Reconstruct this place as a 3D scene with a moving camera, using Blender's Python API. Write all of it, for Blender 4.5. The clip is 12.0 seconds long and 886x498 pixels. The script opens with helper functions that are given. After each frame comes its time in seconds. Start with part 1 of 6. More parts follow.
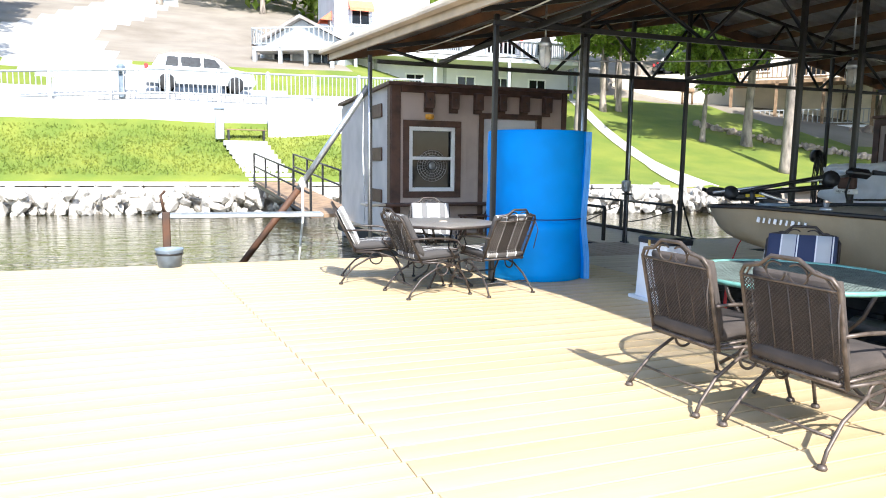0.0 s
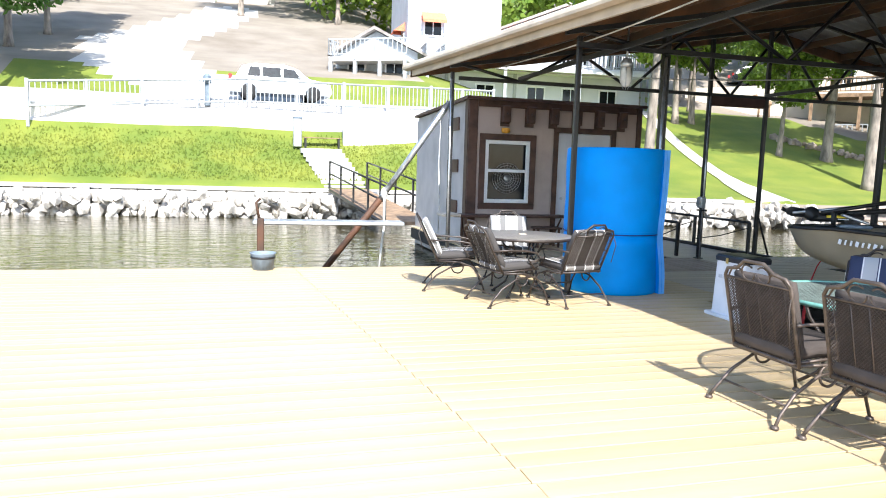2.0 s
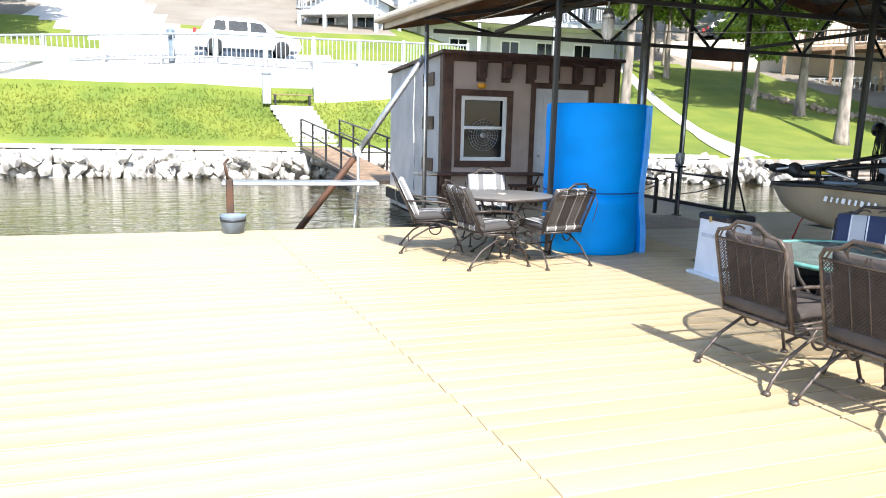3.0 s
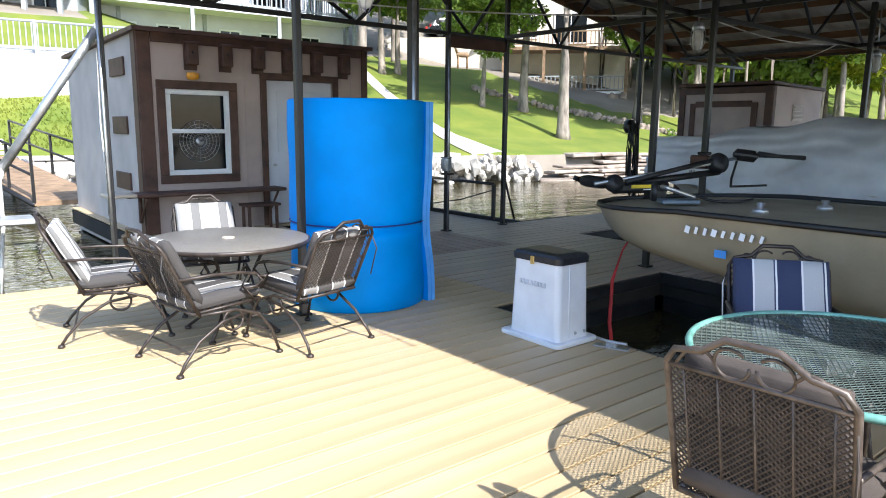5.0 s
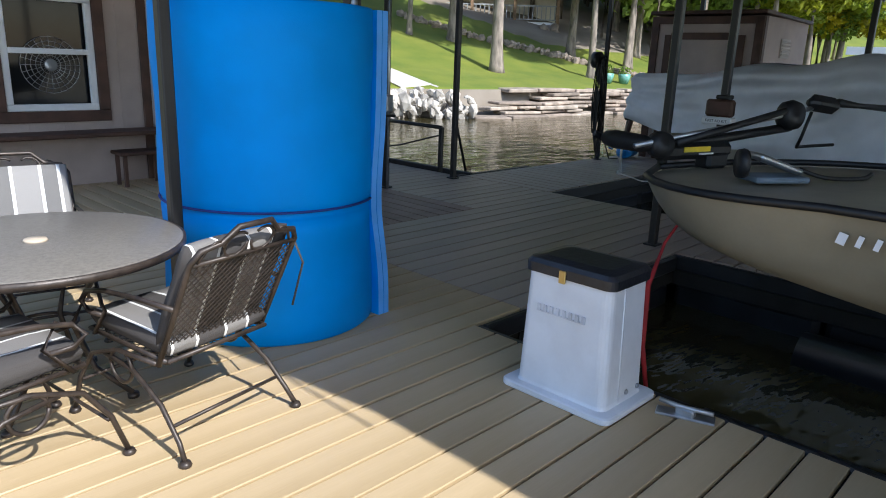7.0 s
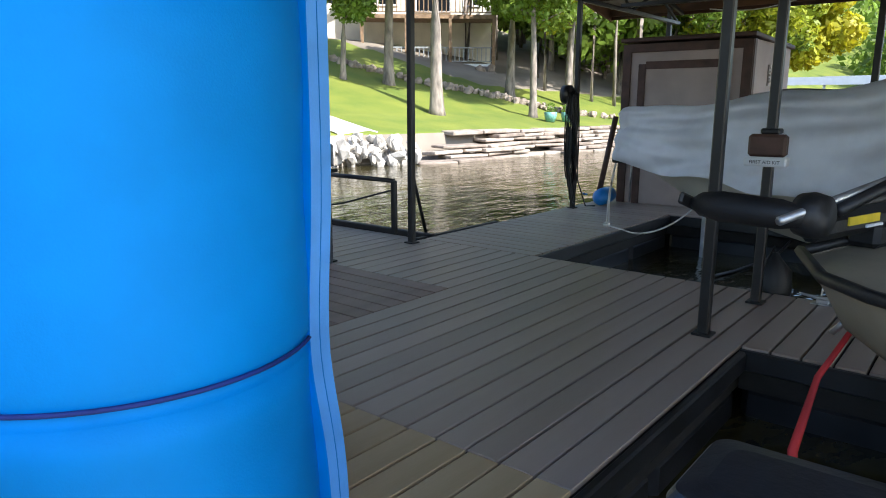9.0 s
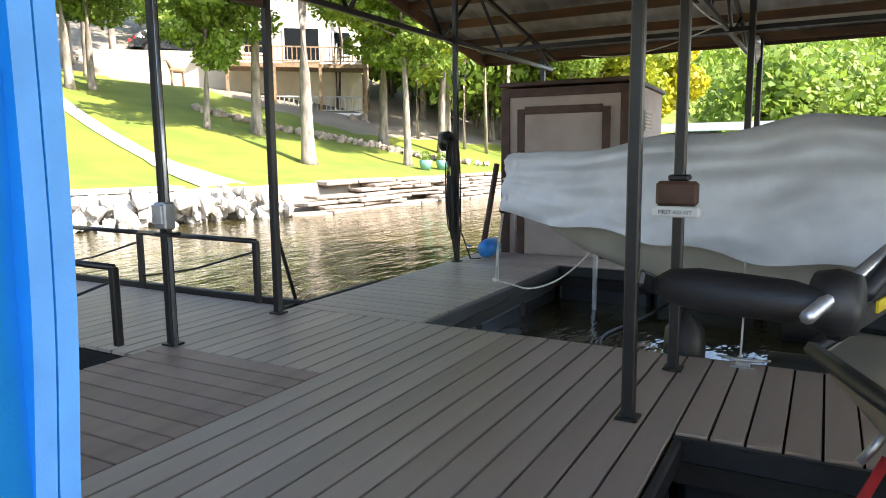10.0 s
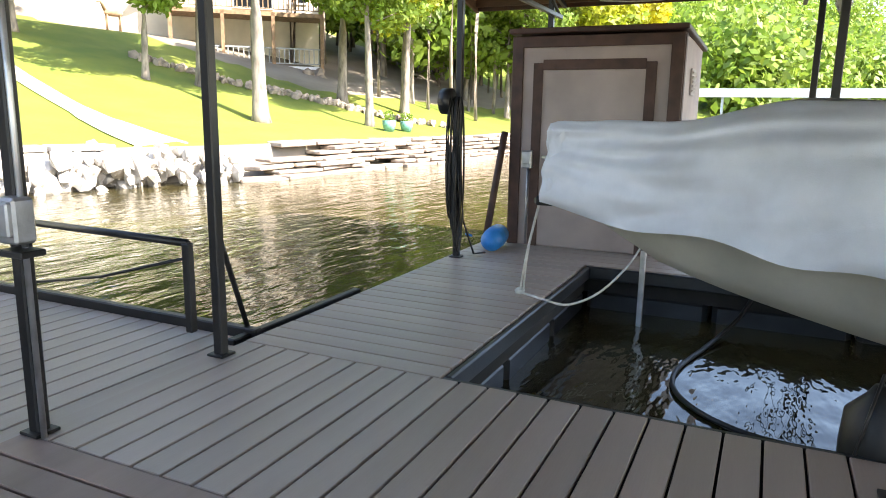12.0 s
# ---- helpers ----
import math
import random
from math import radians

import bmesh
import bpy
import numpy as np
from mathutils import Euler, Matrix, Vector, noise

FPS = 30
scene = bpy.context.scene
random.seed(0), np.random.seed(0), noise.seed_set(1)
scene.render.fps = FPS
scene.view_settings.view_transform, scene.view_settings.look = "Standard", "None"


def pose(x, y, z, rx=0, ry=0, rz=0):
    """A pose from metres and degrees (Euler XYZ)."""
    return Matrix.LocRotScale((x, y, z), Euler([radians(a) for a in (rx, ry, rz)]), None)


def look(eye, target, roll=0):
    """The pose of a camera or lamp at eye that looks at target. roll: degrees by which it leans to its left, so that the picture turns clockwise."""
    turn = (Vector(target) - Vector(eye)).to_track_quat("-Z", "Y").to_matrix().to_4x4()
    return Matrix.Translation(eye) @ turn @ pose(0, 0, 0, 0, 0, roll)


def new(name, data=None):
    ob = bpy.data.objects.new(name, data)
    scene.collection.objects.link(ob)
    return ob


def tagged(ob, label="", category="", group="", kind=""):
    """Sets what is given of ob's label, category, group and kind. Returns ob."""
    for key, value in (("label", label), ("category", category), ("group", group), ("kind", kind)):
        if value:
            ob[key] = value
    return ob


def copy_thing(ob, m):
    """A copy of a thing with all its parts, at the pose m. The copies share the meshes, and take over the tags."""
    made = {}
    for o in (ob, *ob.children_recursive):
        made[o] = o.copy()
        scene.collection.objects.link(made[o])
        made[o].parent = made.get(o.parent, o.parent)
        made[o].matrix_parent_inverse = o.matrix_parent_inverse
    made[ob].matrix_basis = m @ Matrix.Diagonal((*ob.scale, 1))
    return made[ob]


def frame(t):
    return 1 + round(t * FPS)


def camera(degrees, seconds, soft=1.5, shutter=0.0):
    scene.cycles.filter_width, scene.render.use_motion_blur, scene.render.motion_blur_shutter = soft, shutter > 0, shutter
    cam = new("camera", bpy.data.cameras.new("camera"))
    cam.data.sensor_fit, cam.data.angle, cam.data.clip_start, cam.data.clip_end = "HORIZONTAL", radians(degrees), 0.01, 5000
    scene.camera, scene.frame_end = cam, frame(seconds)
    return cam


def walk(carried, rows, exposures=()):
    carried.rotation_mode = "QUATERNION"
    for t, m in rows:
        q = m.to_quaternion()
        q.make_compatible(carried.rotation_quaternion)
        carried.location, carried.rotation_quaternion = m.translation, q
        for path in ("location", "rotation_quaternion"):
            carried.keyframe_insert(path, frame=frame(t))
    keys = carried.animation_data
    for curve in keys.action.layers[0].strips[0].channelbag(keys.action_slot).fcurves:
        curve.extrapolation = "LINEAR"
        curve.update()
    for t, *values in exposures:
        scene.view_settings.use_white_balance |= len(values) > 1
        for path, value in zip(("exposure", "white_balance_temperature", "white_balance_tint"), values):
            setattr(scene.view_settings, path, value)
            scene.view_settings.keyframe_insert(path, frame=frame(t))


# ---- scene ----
cam = camera(65.1, 12.0, soft=1.0)
PATH = [
    (0, pose(-0.302, 0.026, 1.413, 82.83, -0.70, -20.61)),
    (0.5, pose(-0.404, -0.134, 1.426, 84.83, -1.10, -13.45)),
    (1, pose(-0.521, -0.125, 1.470, 87.15, -2.06, -13.56)),
    (1.5, pose(-0.621, -0.176, 1.490, 87.16, -0.91, -15.08)),
    (2, pose(-0.626, -0.258, 1.488, 83.37, -1.71, -15.34)),
    (2.5, pose(-0.637, -0.254, 1.486, 81.07, -1.80, -15.74)),
    (2.7, pose(-0.639, -0.208, 1.490, 79.97, -1.70, -16.13)),
    (4.3, pose(0.146, 1.552, 1.530, 81.37, -0.18, -30.29)),
    (4.5, pose(0.252, 1.776, 1.555, 80.61, -0.49, -32.67)),
    (5, pose(0.488, 2.431, 1.577, 80.01, -0.60, -39.14)),
    (5.5, pose(0.751, 2.997, 1.546, 83.64, 1.30, -42.29)),
    (6, pose(1.060, 3.482, 1.590, 77.78, 0.29, -42.12)),
    (6.5, pose(1.376, 3.882, 1.574, 77.49, -0.48, -42.81)),
    (7, pose(1.662, 4.244, 1.543, 74.70, -2.03, -45.60)),
    (7.2, pose(1.815, 4.417, 1.540, 75.58, -1.45, -46.29)),
    (8.8, pose(2.770, 5.555, 1.477, 79.40, -0.32, -50.70)),
    (9, pose(2.875, 5.670, 1.468, 78.30, -0.13, -50.95)),
    (9.5, pose(3.090, 5.852, 1.441, 83.91, 0.05, -56.37)),
    (10, pose(3.620, 6.190, 1.460, 82.17, 0.57, -61.16)),
    (10.5, pose(3.997, 6.514, 1.462, 82.02, -0.21, -61.52)),
    (11, pose(4.514, 6.862, 1.462, 82.85, -0.40, -61.20)),
    (11.5, pose(4.946, 7.233, 1.521, 80.37, -1.87, -61.27)),
    (12, pose(5.264, 7.620, 1.499, 78.96, -0.93, -64.87)),
]
walk(cam, PATH, exposures=[(0, 1.6, 6050, 10), (2.7, 1.55, 6050, 10), (4.5, 1.5, 6000, 10), (5.5, 1.45, 5950, 10), (6.5, 0.8, 5950, 10), (7.2, 0.95, 5950, 10), (8.8, 1.6, 6050, 10), (9.5, 1.65, 6500, 12), (10, 2.3, 6800, 12), (12, 2.65, 6900, 13)])

# ---- light ----
SUN_WAY = Vector((-0.05, -1.05, 1.0)).normalized()  # towards the sun
world = bpy.data.worlds.new("sky")
scene.world = world
world.use_nodes = True
wn = world.node_tree.nodes
sky = wn.new("ShaderNodeTexSky")
sky.sky_type, sky.sun_disc = "NISHITA", False
sky.sun_elevation = math.asin(SUN_WAY.z)
sky.sun_rotation = math.atan2(SUN_WAY.x, SUN_WAY.y)
world.node_tree.links.new(sky.outputs[0], wn["Background"].inputs[0])
wn["Background"].inputs[1].default_value = 0.15
sun = new("sun", bpy.data.lights.new("sun", "SUN"))
sun.data.energy, sun.data.angle, sun.data.color = 3.8, radians(0.5), (1.0, 0.95, 0.87)
sun.matrix_world = look(SUN_WAY * 50, (0, 0, 0))


# ---- materials ----
def mat(name, col, rough=0.6, metal=0.0, var=0.15, scale=6.0, bump=0.15, fine=60.0, rnd=0.0, col2=None, patch=0.0, stretch=(1, 1, 1), island=False):
    """A material with two scales of colour change, fine relief, and a change from piece to piece."""
    m = bpy.data.materials.new(name)
    m.use_nodes = True
    n, l = m.node_tree.nodes, m.node_tree.links
    p = n["Principled BSDF"]
    tc = n.new("ShaderNodeTexCoord")
    mp = n.new("ShaderNodeMapping")
    mp.inputs["Scale"].default_value = stretch
    l.new(tc.outputs["Object"], mp.inputs["Vector"])
    a, b = n.new("ShaderNodeTexNoise"), n.new("ShaderNodeTexNoise")
    for node, s in ((a, scale), (b, fine)):
        node.inputs["Scale"].default_value = s
        node.inputs["Detail"].default_value = 4
        l.new(mp.outputs[0], node.inputs["Vector"])
    mix = n.new("ShaderNodeMix")
    mix.data_type = "RGBA"
    c = Vector(col)
    d = Vector(col2) if col2 else c * (1 - 2 * var)
    mix.inputs[6].default_value = (*(c * (1 + (0 if col2 else var))), 1)
    mix.inputs[7].default_value = (*d, 1)
    ramp = n.new("ShaderNodeMapRange")
    ramp.inputs[1].default_value, ramp.inputs[2].default_value = 0.35 + patch, 0.7 + patch / 2
    l.new(a.outputs["Fac"], ramp.inputs[0])
    l.new(ramp.outputs[0], mix.inputs[0])
    out = mix.outputs[2]
    hsv = n.new("ShaderNodeHueSaturation")
    l.new(out, hsv.inputs["Color"])
    add = n.new("ShaderNodeMath")
    add.operation = "MULTIPLY_ADD"
    add.inputs[1].default_value, add.inputs[2].default_value = var * 0.9, 1 - var * 0.45
    l.new(b.outputs["Fac"], add.inputs[0])
    val = add.outputs[0]
    if rnd:
        if island:
            src = n.new("ShaderNodeNewGeometry").outputs["Random Per Island"]
        else:
            src = n.new("ShaderNodeObjectInfo").outputs["Random"]
        r = n.new("ShaderNodeMath")
        r.operation = "MULTIPLY_ADD"
        r.inputs[1].default_value, r.inputs[2].default_value = rnd, 1 - rnd / 2
        l.new(src, r.inputs[0])
        mu = n.new("ShaderNodeMath")
        mu.operation = "MULTIPLY"
        l.new(val, mu.inputs[0])
        l.new(r.outputs[0], mu.inputs[1])
        val = mu.outputs[0]
    l.new(val, hsv.inputs["Value"])
    l.new(hsv.outputs[0], p.inputs["Base Color"])
    p.inputs["Roughness"].default_value, p.inputs["Metallic"].default_value = rough, metal
    if bump:
        bp = n.new("ShaderNodeBump")
        bp.inputs["Strength"].default_value, bp.inputs["Distance"].default_value = bump, 0.01
        l.new(b.outputs["Fac"], bp.inputs["Height"])
        l.new(bp.outputs[0], p.inputs["Normal"])
    return m


def stripes(name, cols, axis, pitch, rough=0.9):
    """Woven cloth with stripes across one axis of the thing: cols is a row of (width share, colour)."""
    m = mat(name, (0.5, 0.5, 0.5), rough, var=0.1, fine=220, bump=0.3)
    n, l = m.node_tree.nodes, m.node_tree.links
    tc = n.new("ShaderNodeTexCoord")
    sep = n.new("ShaderNodeSeparateXYZ")
    l.new(tc.outputs["Object"], sep.inputs[0])
    k = n.new("ShaderNodeMath")
    k.operation = "MULTIPLY_ADD"
    k.inputs[1].default_value, k.inputs[2].default_value = 1 / pitch, 20.3
    l.new(sep.outputs[axis], k.inputs[0])
    fr = n.new("ShaderNodeMath")
    fr.operation = "FRACT"
    l.new(k.outputs[0], fr.inputs[0])
    cr = n.new("ShaderNodeValToRGB")
    cr.color_ramp.interpolation = "CONSTANT"
    at = 0.0
    for i, (w, c) in enumerate(cols):
        e = cr.color_ramp.elements[0] if i == 0 else cr.color_ramp.elements.new(at)
        e.position, e.color = at, (*c, 1)
        at += w
    l.new(fr.outputs[0], cr.inputs[0])
    hs = [x for x in n if x.type == "HUE_SAT"][0]
    l.new(cr.outputs[0], hs.inputs["Color"])
    return m


M = {}
M["plank_tan"] = mat("tan composite plank", (0.54, 0.41, 0.245), 0.5, var=0.12, scale=1.3, fine=40, rnd=0.16, stretch=(0.25, 3, 1), bump=0.12, col2=(0.43, 0.315, 0.17))
M["plank_grey"] = mat("grey-brown composite plank", (0.35, 0.275, 0.225), 0.40, var=0.12, scale=1.3, fine=40, rnd=0.2, stretch=(0.25, 3, 1), bump=0.12, col2=(0.40, 0.33, 0.275))
M["plank_rust"] = mat("reddish brown composite plank", (0.27, 0.185, 0.145), 0.5, var=0.12, scale=1.3, fine=40, rnd=0.18, stretch=(3, 0.25, 1), bump=0.12)
M["gap"] = mat("dark underdeck", (0.02, 0.018, 0.016), 0.9)
M["float"] = mat("black plastic float", (0.018, 0.019, 0.022), 0.38, var=0.25, scale=3, bump=0.1)
M["post"] = mat("black painted steel", (0.014, 0.013, 0.013), 0.42, 0.0, var=0.2, scale=5, bump=0.08)
M["rusty"] = mat("rusty steel", (0.05, 0.03, 0.02), 0.7, 0.2, var=0.3, scale=4, col2=(0.11, 0.045, 0.02))
M["galv"] = mat("galvanised steel", (0.5, 0.51, 0.52), 0.38, 0.85, var=0.12, scale=8)
M["sheet"] = mat("corrugated roof sheet", (0.42, 0.42, 0.42), 0.5, 0.15, var=0.2, scale=2, col2=(0.24, 0.21, 0.18))
M["beam"] = mat("weathered rafter wood", (0.085, 0.055, 0.035), 0.85, var=0.3, scale=4, stretch=(1, 0.3, 1), col2=(0.19, 0.09, 0.04), bump=0.3)
M["gutter"] = mat("cream gutter", (0.55, 0.46, 0.35), 0.5, var=0.1, scale=3)
M["siding"] = mat("beige shed siding", (0.44, 0.36, 0.32), 0.75, var=0.07, scale=2, fine=90, bump=0.2)
M["sidingw"] = mat("pale shed siding", (0.50, 0.45, 0.42), 0.75, var=0.07, scale=2, fine=90, bump=0.2)
M["trim"] = mat("dark brown trim", (0.085, 0.042, 0.028), 0.6, var=0.2, scale=5, bump=0.15)
M["white"] = mat("white paint", (0.78, 0.79, 0.80), 0.4, var=0.04, scale=3, bump=0.03)
M["doorw"] = mat("white door paint", (0.60, 0.63, 0.70), 0.4, var=0.04, scale=2, bump=0.03)
M["blue"] = mat("blue foam", (0.005, 0.26, 0.74), 0.65, var=0.05, scale=3, fine=150, bump=0.1)
M["blue"].node_tree.nodes["Principled BSDF"].inputs["Specular IOR Level"].default_value = 0.2
M["bluelight"] = mat("light blue foam core", (0.10, 0.36, 0.85), 0.6, var=0.06, fine=150)
M["bluecord"] = mat("navy cord", (0.01, 0.03, 0.2), 0.7)
M["iron"] = mat("brown wrought iron", (0.045, 0.034, 0.028), 0.42, 0.25, var=0.25, scale=20, bump=0.1)
M["ironlight"] = mat("worn wrought iron", (0.10, 0.077, 0.062), 0.45, 0.3, var=0.25, scale=20, bump=0.1)
M["mesh"] = mat("brown expanded metal", (0.072, 0.052, 0.040), 0.5, 0.2, var=0.15, scale=30)
M["greenmesh"] = mat("grey-green expanded metal", (0.10, 0.13, 0.115), 0.45, 0.2, var=0.2, scale=12)
M["green"] = mat("sea green enamel", (0.16, 0.36, 0.30), 0.4, 0.1, var=0.15, scale=10)
M["stone"] = mat("speckled stone tabletop", (0.17, 0.155, 0.135), 0.36, var=0.1, scale=60, fine=260)
M["grey_stripe"] = stripes("grey striped cushion", [(0.40, (0.055, 0.05, 0.048)), (0.05, (0.7, 0.7, 0.68)), (0.40, (0.19, 0.18, 0.17)), (0.05, (0.7, 0.7, 0.68)), (0.1, (0.055, 0.05, 0.048))], 0, 0.26)
M["pale_stripe"] = stripes("white and grey striped cushion", [(0.45, (0.72, 0.72, 0.70)), (0.35, (0.16, 0.155, 0.15)), (0.2, (0.72, 0.72, 0.70))], 0, 0.21)
M["mid_stripe"] = stripes("mid grey striped cushion", [(0.42, (0.26, 0.25, 0.24)), (0.07, (0.74, 0.74, 0.72)), (0.32, (0.15, 0.145, 0.14)), (0.07, (0.74, 0.74, 0.72)), (0.12, (0.26, 0.25, 0.24))], 0, 0.24)
M["navy_stripe"] = stripes("navy and white striped cushion", [(0.40, (0.03, 0.04, 0.09)), (0.04, (0.7, 0.7, 0.7)), (0.03, (0.03, 0.04, 0.09)), (0.40, (0.42, 0.42, 0.43)), (0.04, (0.7, 0.7, 0.7)), (0.09, (0.03, 0.04, 0.09))], 0, 0.25)
M["brown_stripe"] = mat("brown cushion cloth", (0.066, 0.052, 0.044), 0.9, fine=220, bump=0.3)
M["plastic_white"] = mat("white moulded plastic", (0.74, 0.76, 0.80), 0.38, var=0.05, scale=4, bump=0.03)
M["lid"] = mat("black vinyl lid", (0.02, 0.022, 0.028), 0.35, var=0.2, scale=12)
M["brass"] = mat("brass latch", (0.65, 0.48, 0.18), 0.35, 0.8)
M["embossed"] = mat("embossed plastic letters", (0.55, 0.57, 0.62), 0.4)
M["hull"] = mat("tan boat paint", (0.27, 0.235, 0.165), 0.38, 0.1, var=0.12, scale=2, bump=0.04)
M["hull_deck"] = mat("olive boat carpet", (0.10, 0.095, 0.075), 0.9, fine=200, bump=0.3)
M["hull_top"] = mat("olive-tan boat deck paint", (0.33, 0.29, 0.21), 0.42, 0.05, var=0.12, scale=3, bump=0.05)
M["ledge"] = mat("weathered tan ledge stone", (0.36, 0.30, 0.24), 0.9, var=0.2, scale=3, fine=18, bump=0.5, rnd=0.5)
M["hull2"] = mat("cream boat paint", (0.52, 0.49, 0.42), 0.35, var=0.08, scale=2)
M["cover"] = mat("white boat cover cloth", (0.70, 0.72, 0.76), 0.75, var=0.08, scale=2.5, fine=120, bump=0.25)
M["rubber"] = mat("black rubber", (0.012, 0.012, 0.013), 0.5, var=0.2)
M["yellow"] = mat("yellow lettering", (0.75, 0.55, 0.02), 0.5)
M["red"] = mat("red strap", (0.55, 0.03, 0.03), 0.7)
M["rope"] = mat("white rope", (0.65, 0.64, 0.60), 0.9, fine=300, bump=0.4)
M["glass"] = mat("dark window glass", (0.012, 0.014, 0.016), 0.06, var=0.1, bump=0)
M["glass"].node_tree.nodes["Principled BSDF"].inputs["Specular IOR Level"].default_value = 0.22
M["fan"] = mat("grey fan steel", (0.4, 0.41, 0.42), 0.35, 0.6)
M["lampglass"] = mat("ribbed lamp glass", (0.75, 0.74, 0.70), 0.25, bump=0.05)
M["orange"] = mat("amber lamp lens", (0.85, 0.38, 0.03), 0.3)
M["concrete"] = mat("pale concrete", (0.46, 0.44, 0.41), 0.85, var=0.08, scale=0.6, fine=12, bump=0.2, col2=(0.50, 0.46, 0.40))
M["sand"] = mat("dry tan hillside", (0.25, 0.215, 0.17), 0.95, var=0.15, scale=0.35, fine=5, bump=0.4, col2=(0.17, 0.14, 0.105))
M["rock"] = mat("pale limestone", (0.52, 0.48, 0.42), 0.9, var=0.2, scale=3, fine=18, bump=0.5, rnd=0.4)
M["rock2"] = mat("grey-brown ledge stone", (0.30, 0.24, 0.19), 0.9, var=0.2, scale=3, fine=18, bump=0.5, rnd=0.45)
M["bark"] = mat("grey bark", (0.25, 0.21, 0.17), 0.95, var=0.3, scale=5, fine=25, bump=0.7, stretch=(1, 1, 0.3))
M["leaf"] = mat("green leaves", (0.14, 0.235, 0.03), 0.55, var=0.2, scale=0.5, rnd=0.7, island=True, bump=0, col2=(0.23, 0.30, 0.04))
M["leafy"] = mat("yellow-green leaves", (0.22, 0.30, 0.025), 0.55, var=0.2, scale=0.5, rnd=0.6, island=True, bump=0, col2=(0.42, 0.40, 0.02))
M["leafd"] = mat("dark green leaves", (0.045, 0.115, 0.018), 0.55, var=0.2, scale=0.5, rnd=0.7, island=True, bump=0, col2=(0.10, 0.19, 0.025))
M["house"] = mat("white clapboard", (0.62, 0.63, 0.66), 0.6, var=0.04, scale=1, fine=20)
M["house2"] = mat("cream stucco", (0.66, 0.60, 0.48), 0.8, var=0.06, scale=1)
M["shingle"] = mat("grey-brown shingles", (0.33, 0.29, 0.26), 0.9, var=0.15, scale=1.5, fine=8, bump=0.4)
M["awning"] = mat("red awning cloth", (0.72, 0.06, 0.03), 0.8, var=0.08)
M["awning2"] = mat("orange-red awning cloth", (0.80, 0.20, 0.10), 0.8, var=0.08)
M["awning3"] = mat("green awning cloth", (0.02, 0.22, 0.16), 0.8, var=0.08)
M["railgrey"] = mat("pale grey railing paint", (0.34, 0.36, 0.37), 0.5, var=0.06)
M["wood"] = mat("brown deck timber", (0.26, 0.17, 0.10), 0.8, var=0.2, scale=4, bump=0.25)
M["car"] = mat("silver car paint", (0.55, 0.56, 0.57), 0.25, 0.7, var=0.04)
M["carb"] = mat("black car paint", (0.015, 0.016, 0.018), 0.2, 0.2)
M["carglass"] = mat("tinted car glass", (0.015, 0.02, 0.022), 0.05, bump=0)
M["tyre"] = mat("tyre rubber", (0.02, 0.02, 0.02), 0.8)
M["alloy"] = mat("alloy wheel", (0.5, 0.5, 0.5), 0.35, 0.8)
M["bluefloat"] = mat("blue vinyl fender", (0.02, 0.22, 0.62), 0.35)
M["slate"] = mat("blue-grey paint", (0.16, 0.2, 0.24), 0.6)


def let_light_through(m, share):
    """Thin leaves pass part of the light on."""
    n, l = m.node_tree.nodes, m.node_tree.links
    p = n["Principled BSDF"]
    tr, mx = n.new("ShaderNodeBsdfTranslucent"), n.new("ShaderNodeMixShader")
    l.new(p.inputs["Base Color"].links[0].from_socket, tr.inputs["Color"])
    mx.inputs[0].default_value = share
    l.new(p.outputs[0], mx.inputs[1])
    l.new(tr.outputs[0], mx.inputs[2])
    l.new(mx.outputs[0], n["Material Output"].inputs[0])


for leaf in ("leaf", "leafy", "leafd"):
    let_light_through(M[leaf], 0.45)


def grass_material():
    m = mat("lawn", (0.098, 0.138, 0.012), 0.9, var=0.2, scale=0.6, fine=25, bump=0.6, col2=(0.165, 0.185, 0.020))
    return m


M["grass"] = grass_material()
M["leafgold"] = mat("golden yellow leaves", (0.50, 0.42, 0.012), 0.55, var=0.2, scale=0.5, rnd=0.5, island=True, bump=0, col2=(0.36, 0.38, 0.02))
let_light_through(M["leafgold"], 0.45)


def water_material():
    m = mat("murky lake water", (0.052, 0.043, 0.016), 0.05, var=0.1, scale=0.2, bump=0)
    n, l = m.node_tree.nodes, m.node_tree.links
    p = n["Principled BSDF"]
    p.inputs["IOR"].default_value = 1.33
    tc = n.new("ShaderNodeTexCoord")
    mp = n.new("ShaderNodeMapping")
    mp.inputs["Scale"].default_value = (1.0, 2.6, 1)
    mp.inputs["Rotation"].default_value = (0, 0, radians(25))
    l.new(tc.outputs["Object"], mp.inputs[0])
    w1, w2 = n.new("ShaderNodeTexNoise"), n.new("ShaderNodeTexNoise")
    w1.inputs["Scale"].default_value, w2.inputs["Scale"].default_value = 0.9, 3.2
    for w in (w1, w2):
        l.new(mp.outputs[0], w.inputs["Vector"])
    ad = n.new("ShaderNodeMath")
    ad.operation = "MULTIPLY_ADD"
    ad.inputs[1].default_value = 0.35
    l.new(w2.outputs[0], ad.inputs[0])
    l.new(w1.outputs[0], ad.inputs[2])
    b = n.new("ShaderNodeBump")
    b.inputs["Strength"].default_value, b.inputs["Distance"].default_value = 0.7, 0.055
    l.new(ad.outputs[0], b.inputs["Height"])
    l.new(b.outputs[0], p.inputs["Normal"])
    return m


M["water"] = water_material()


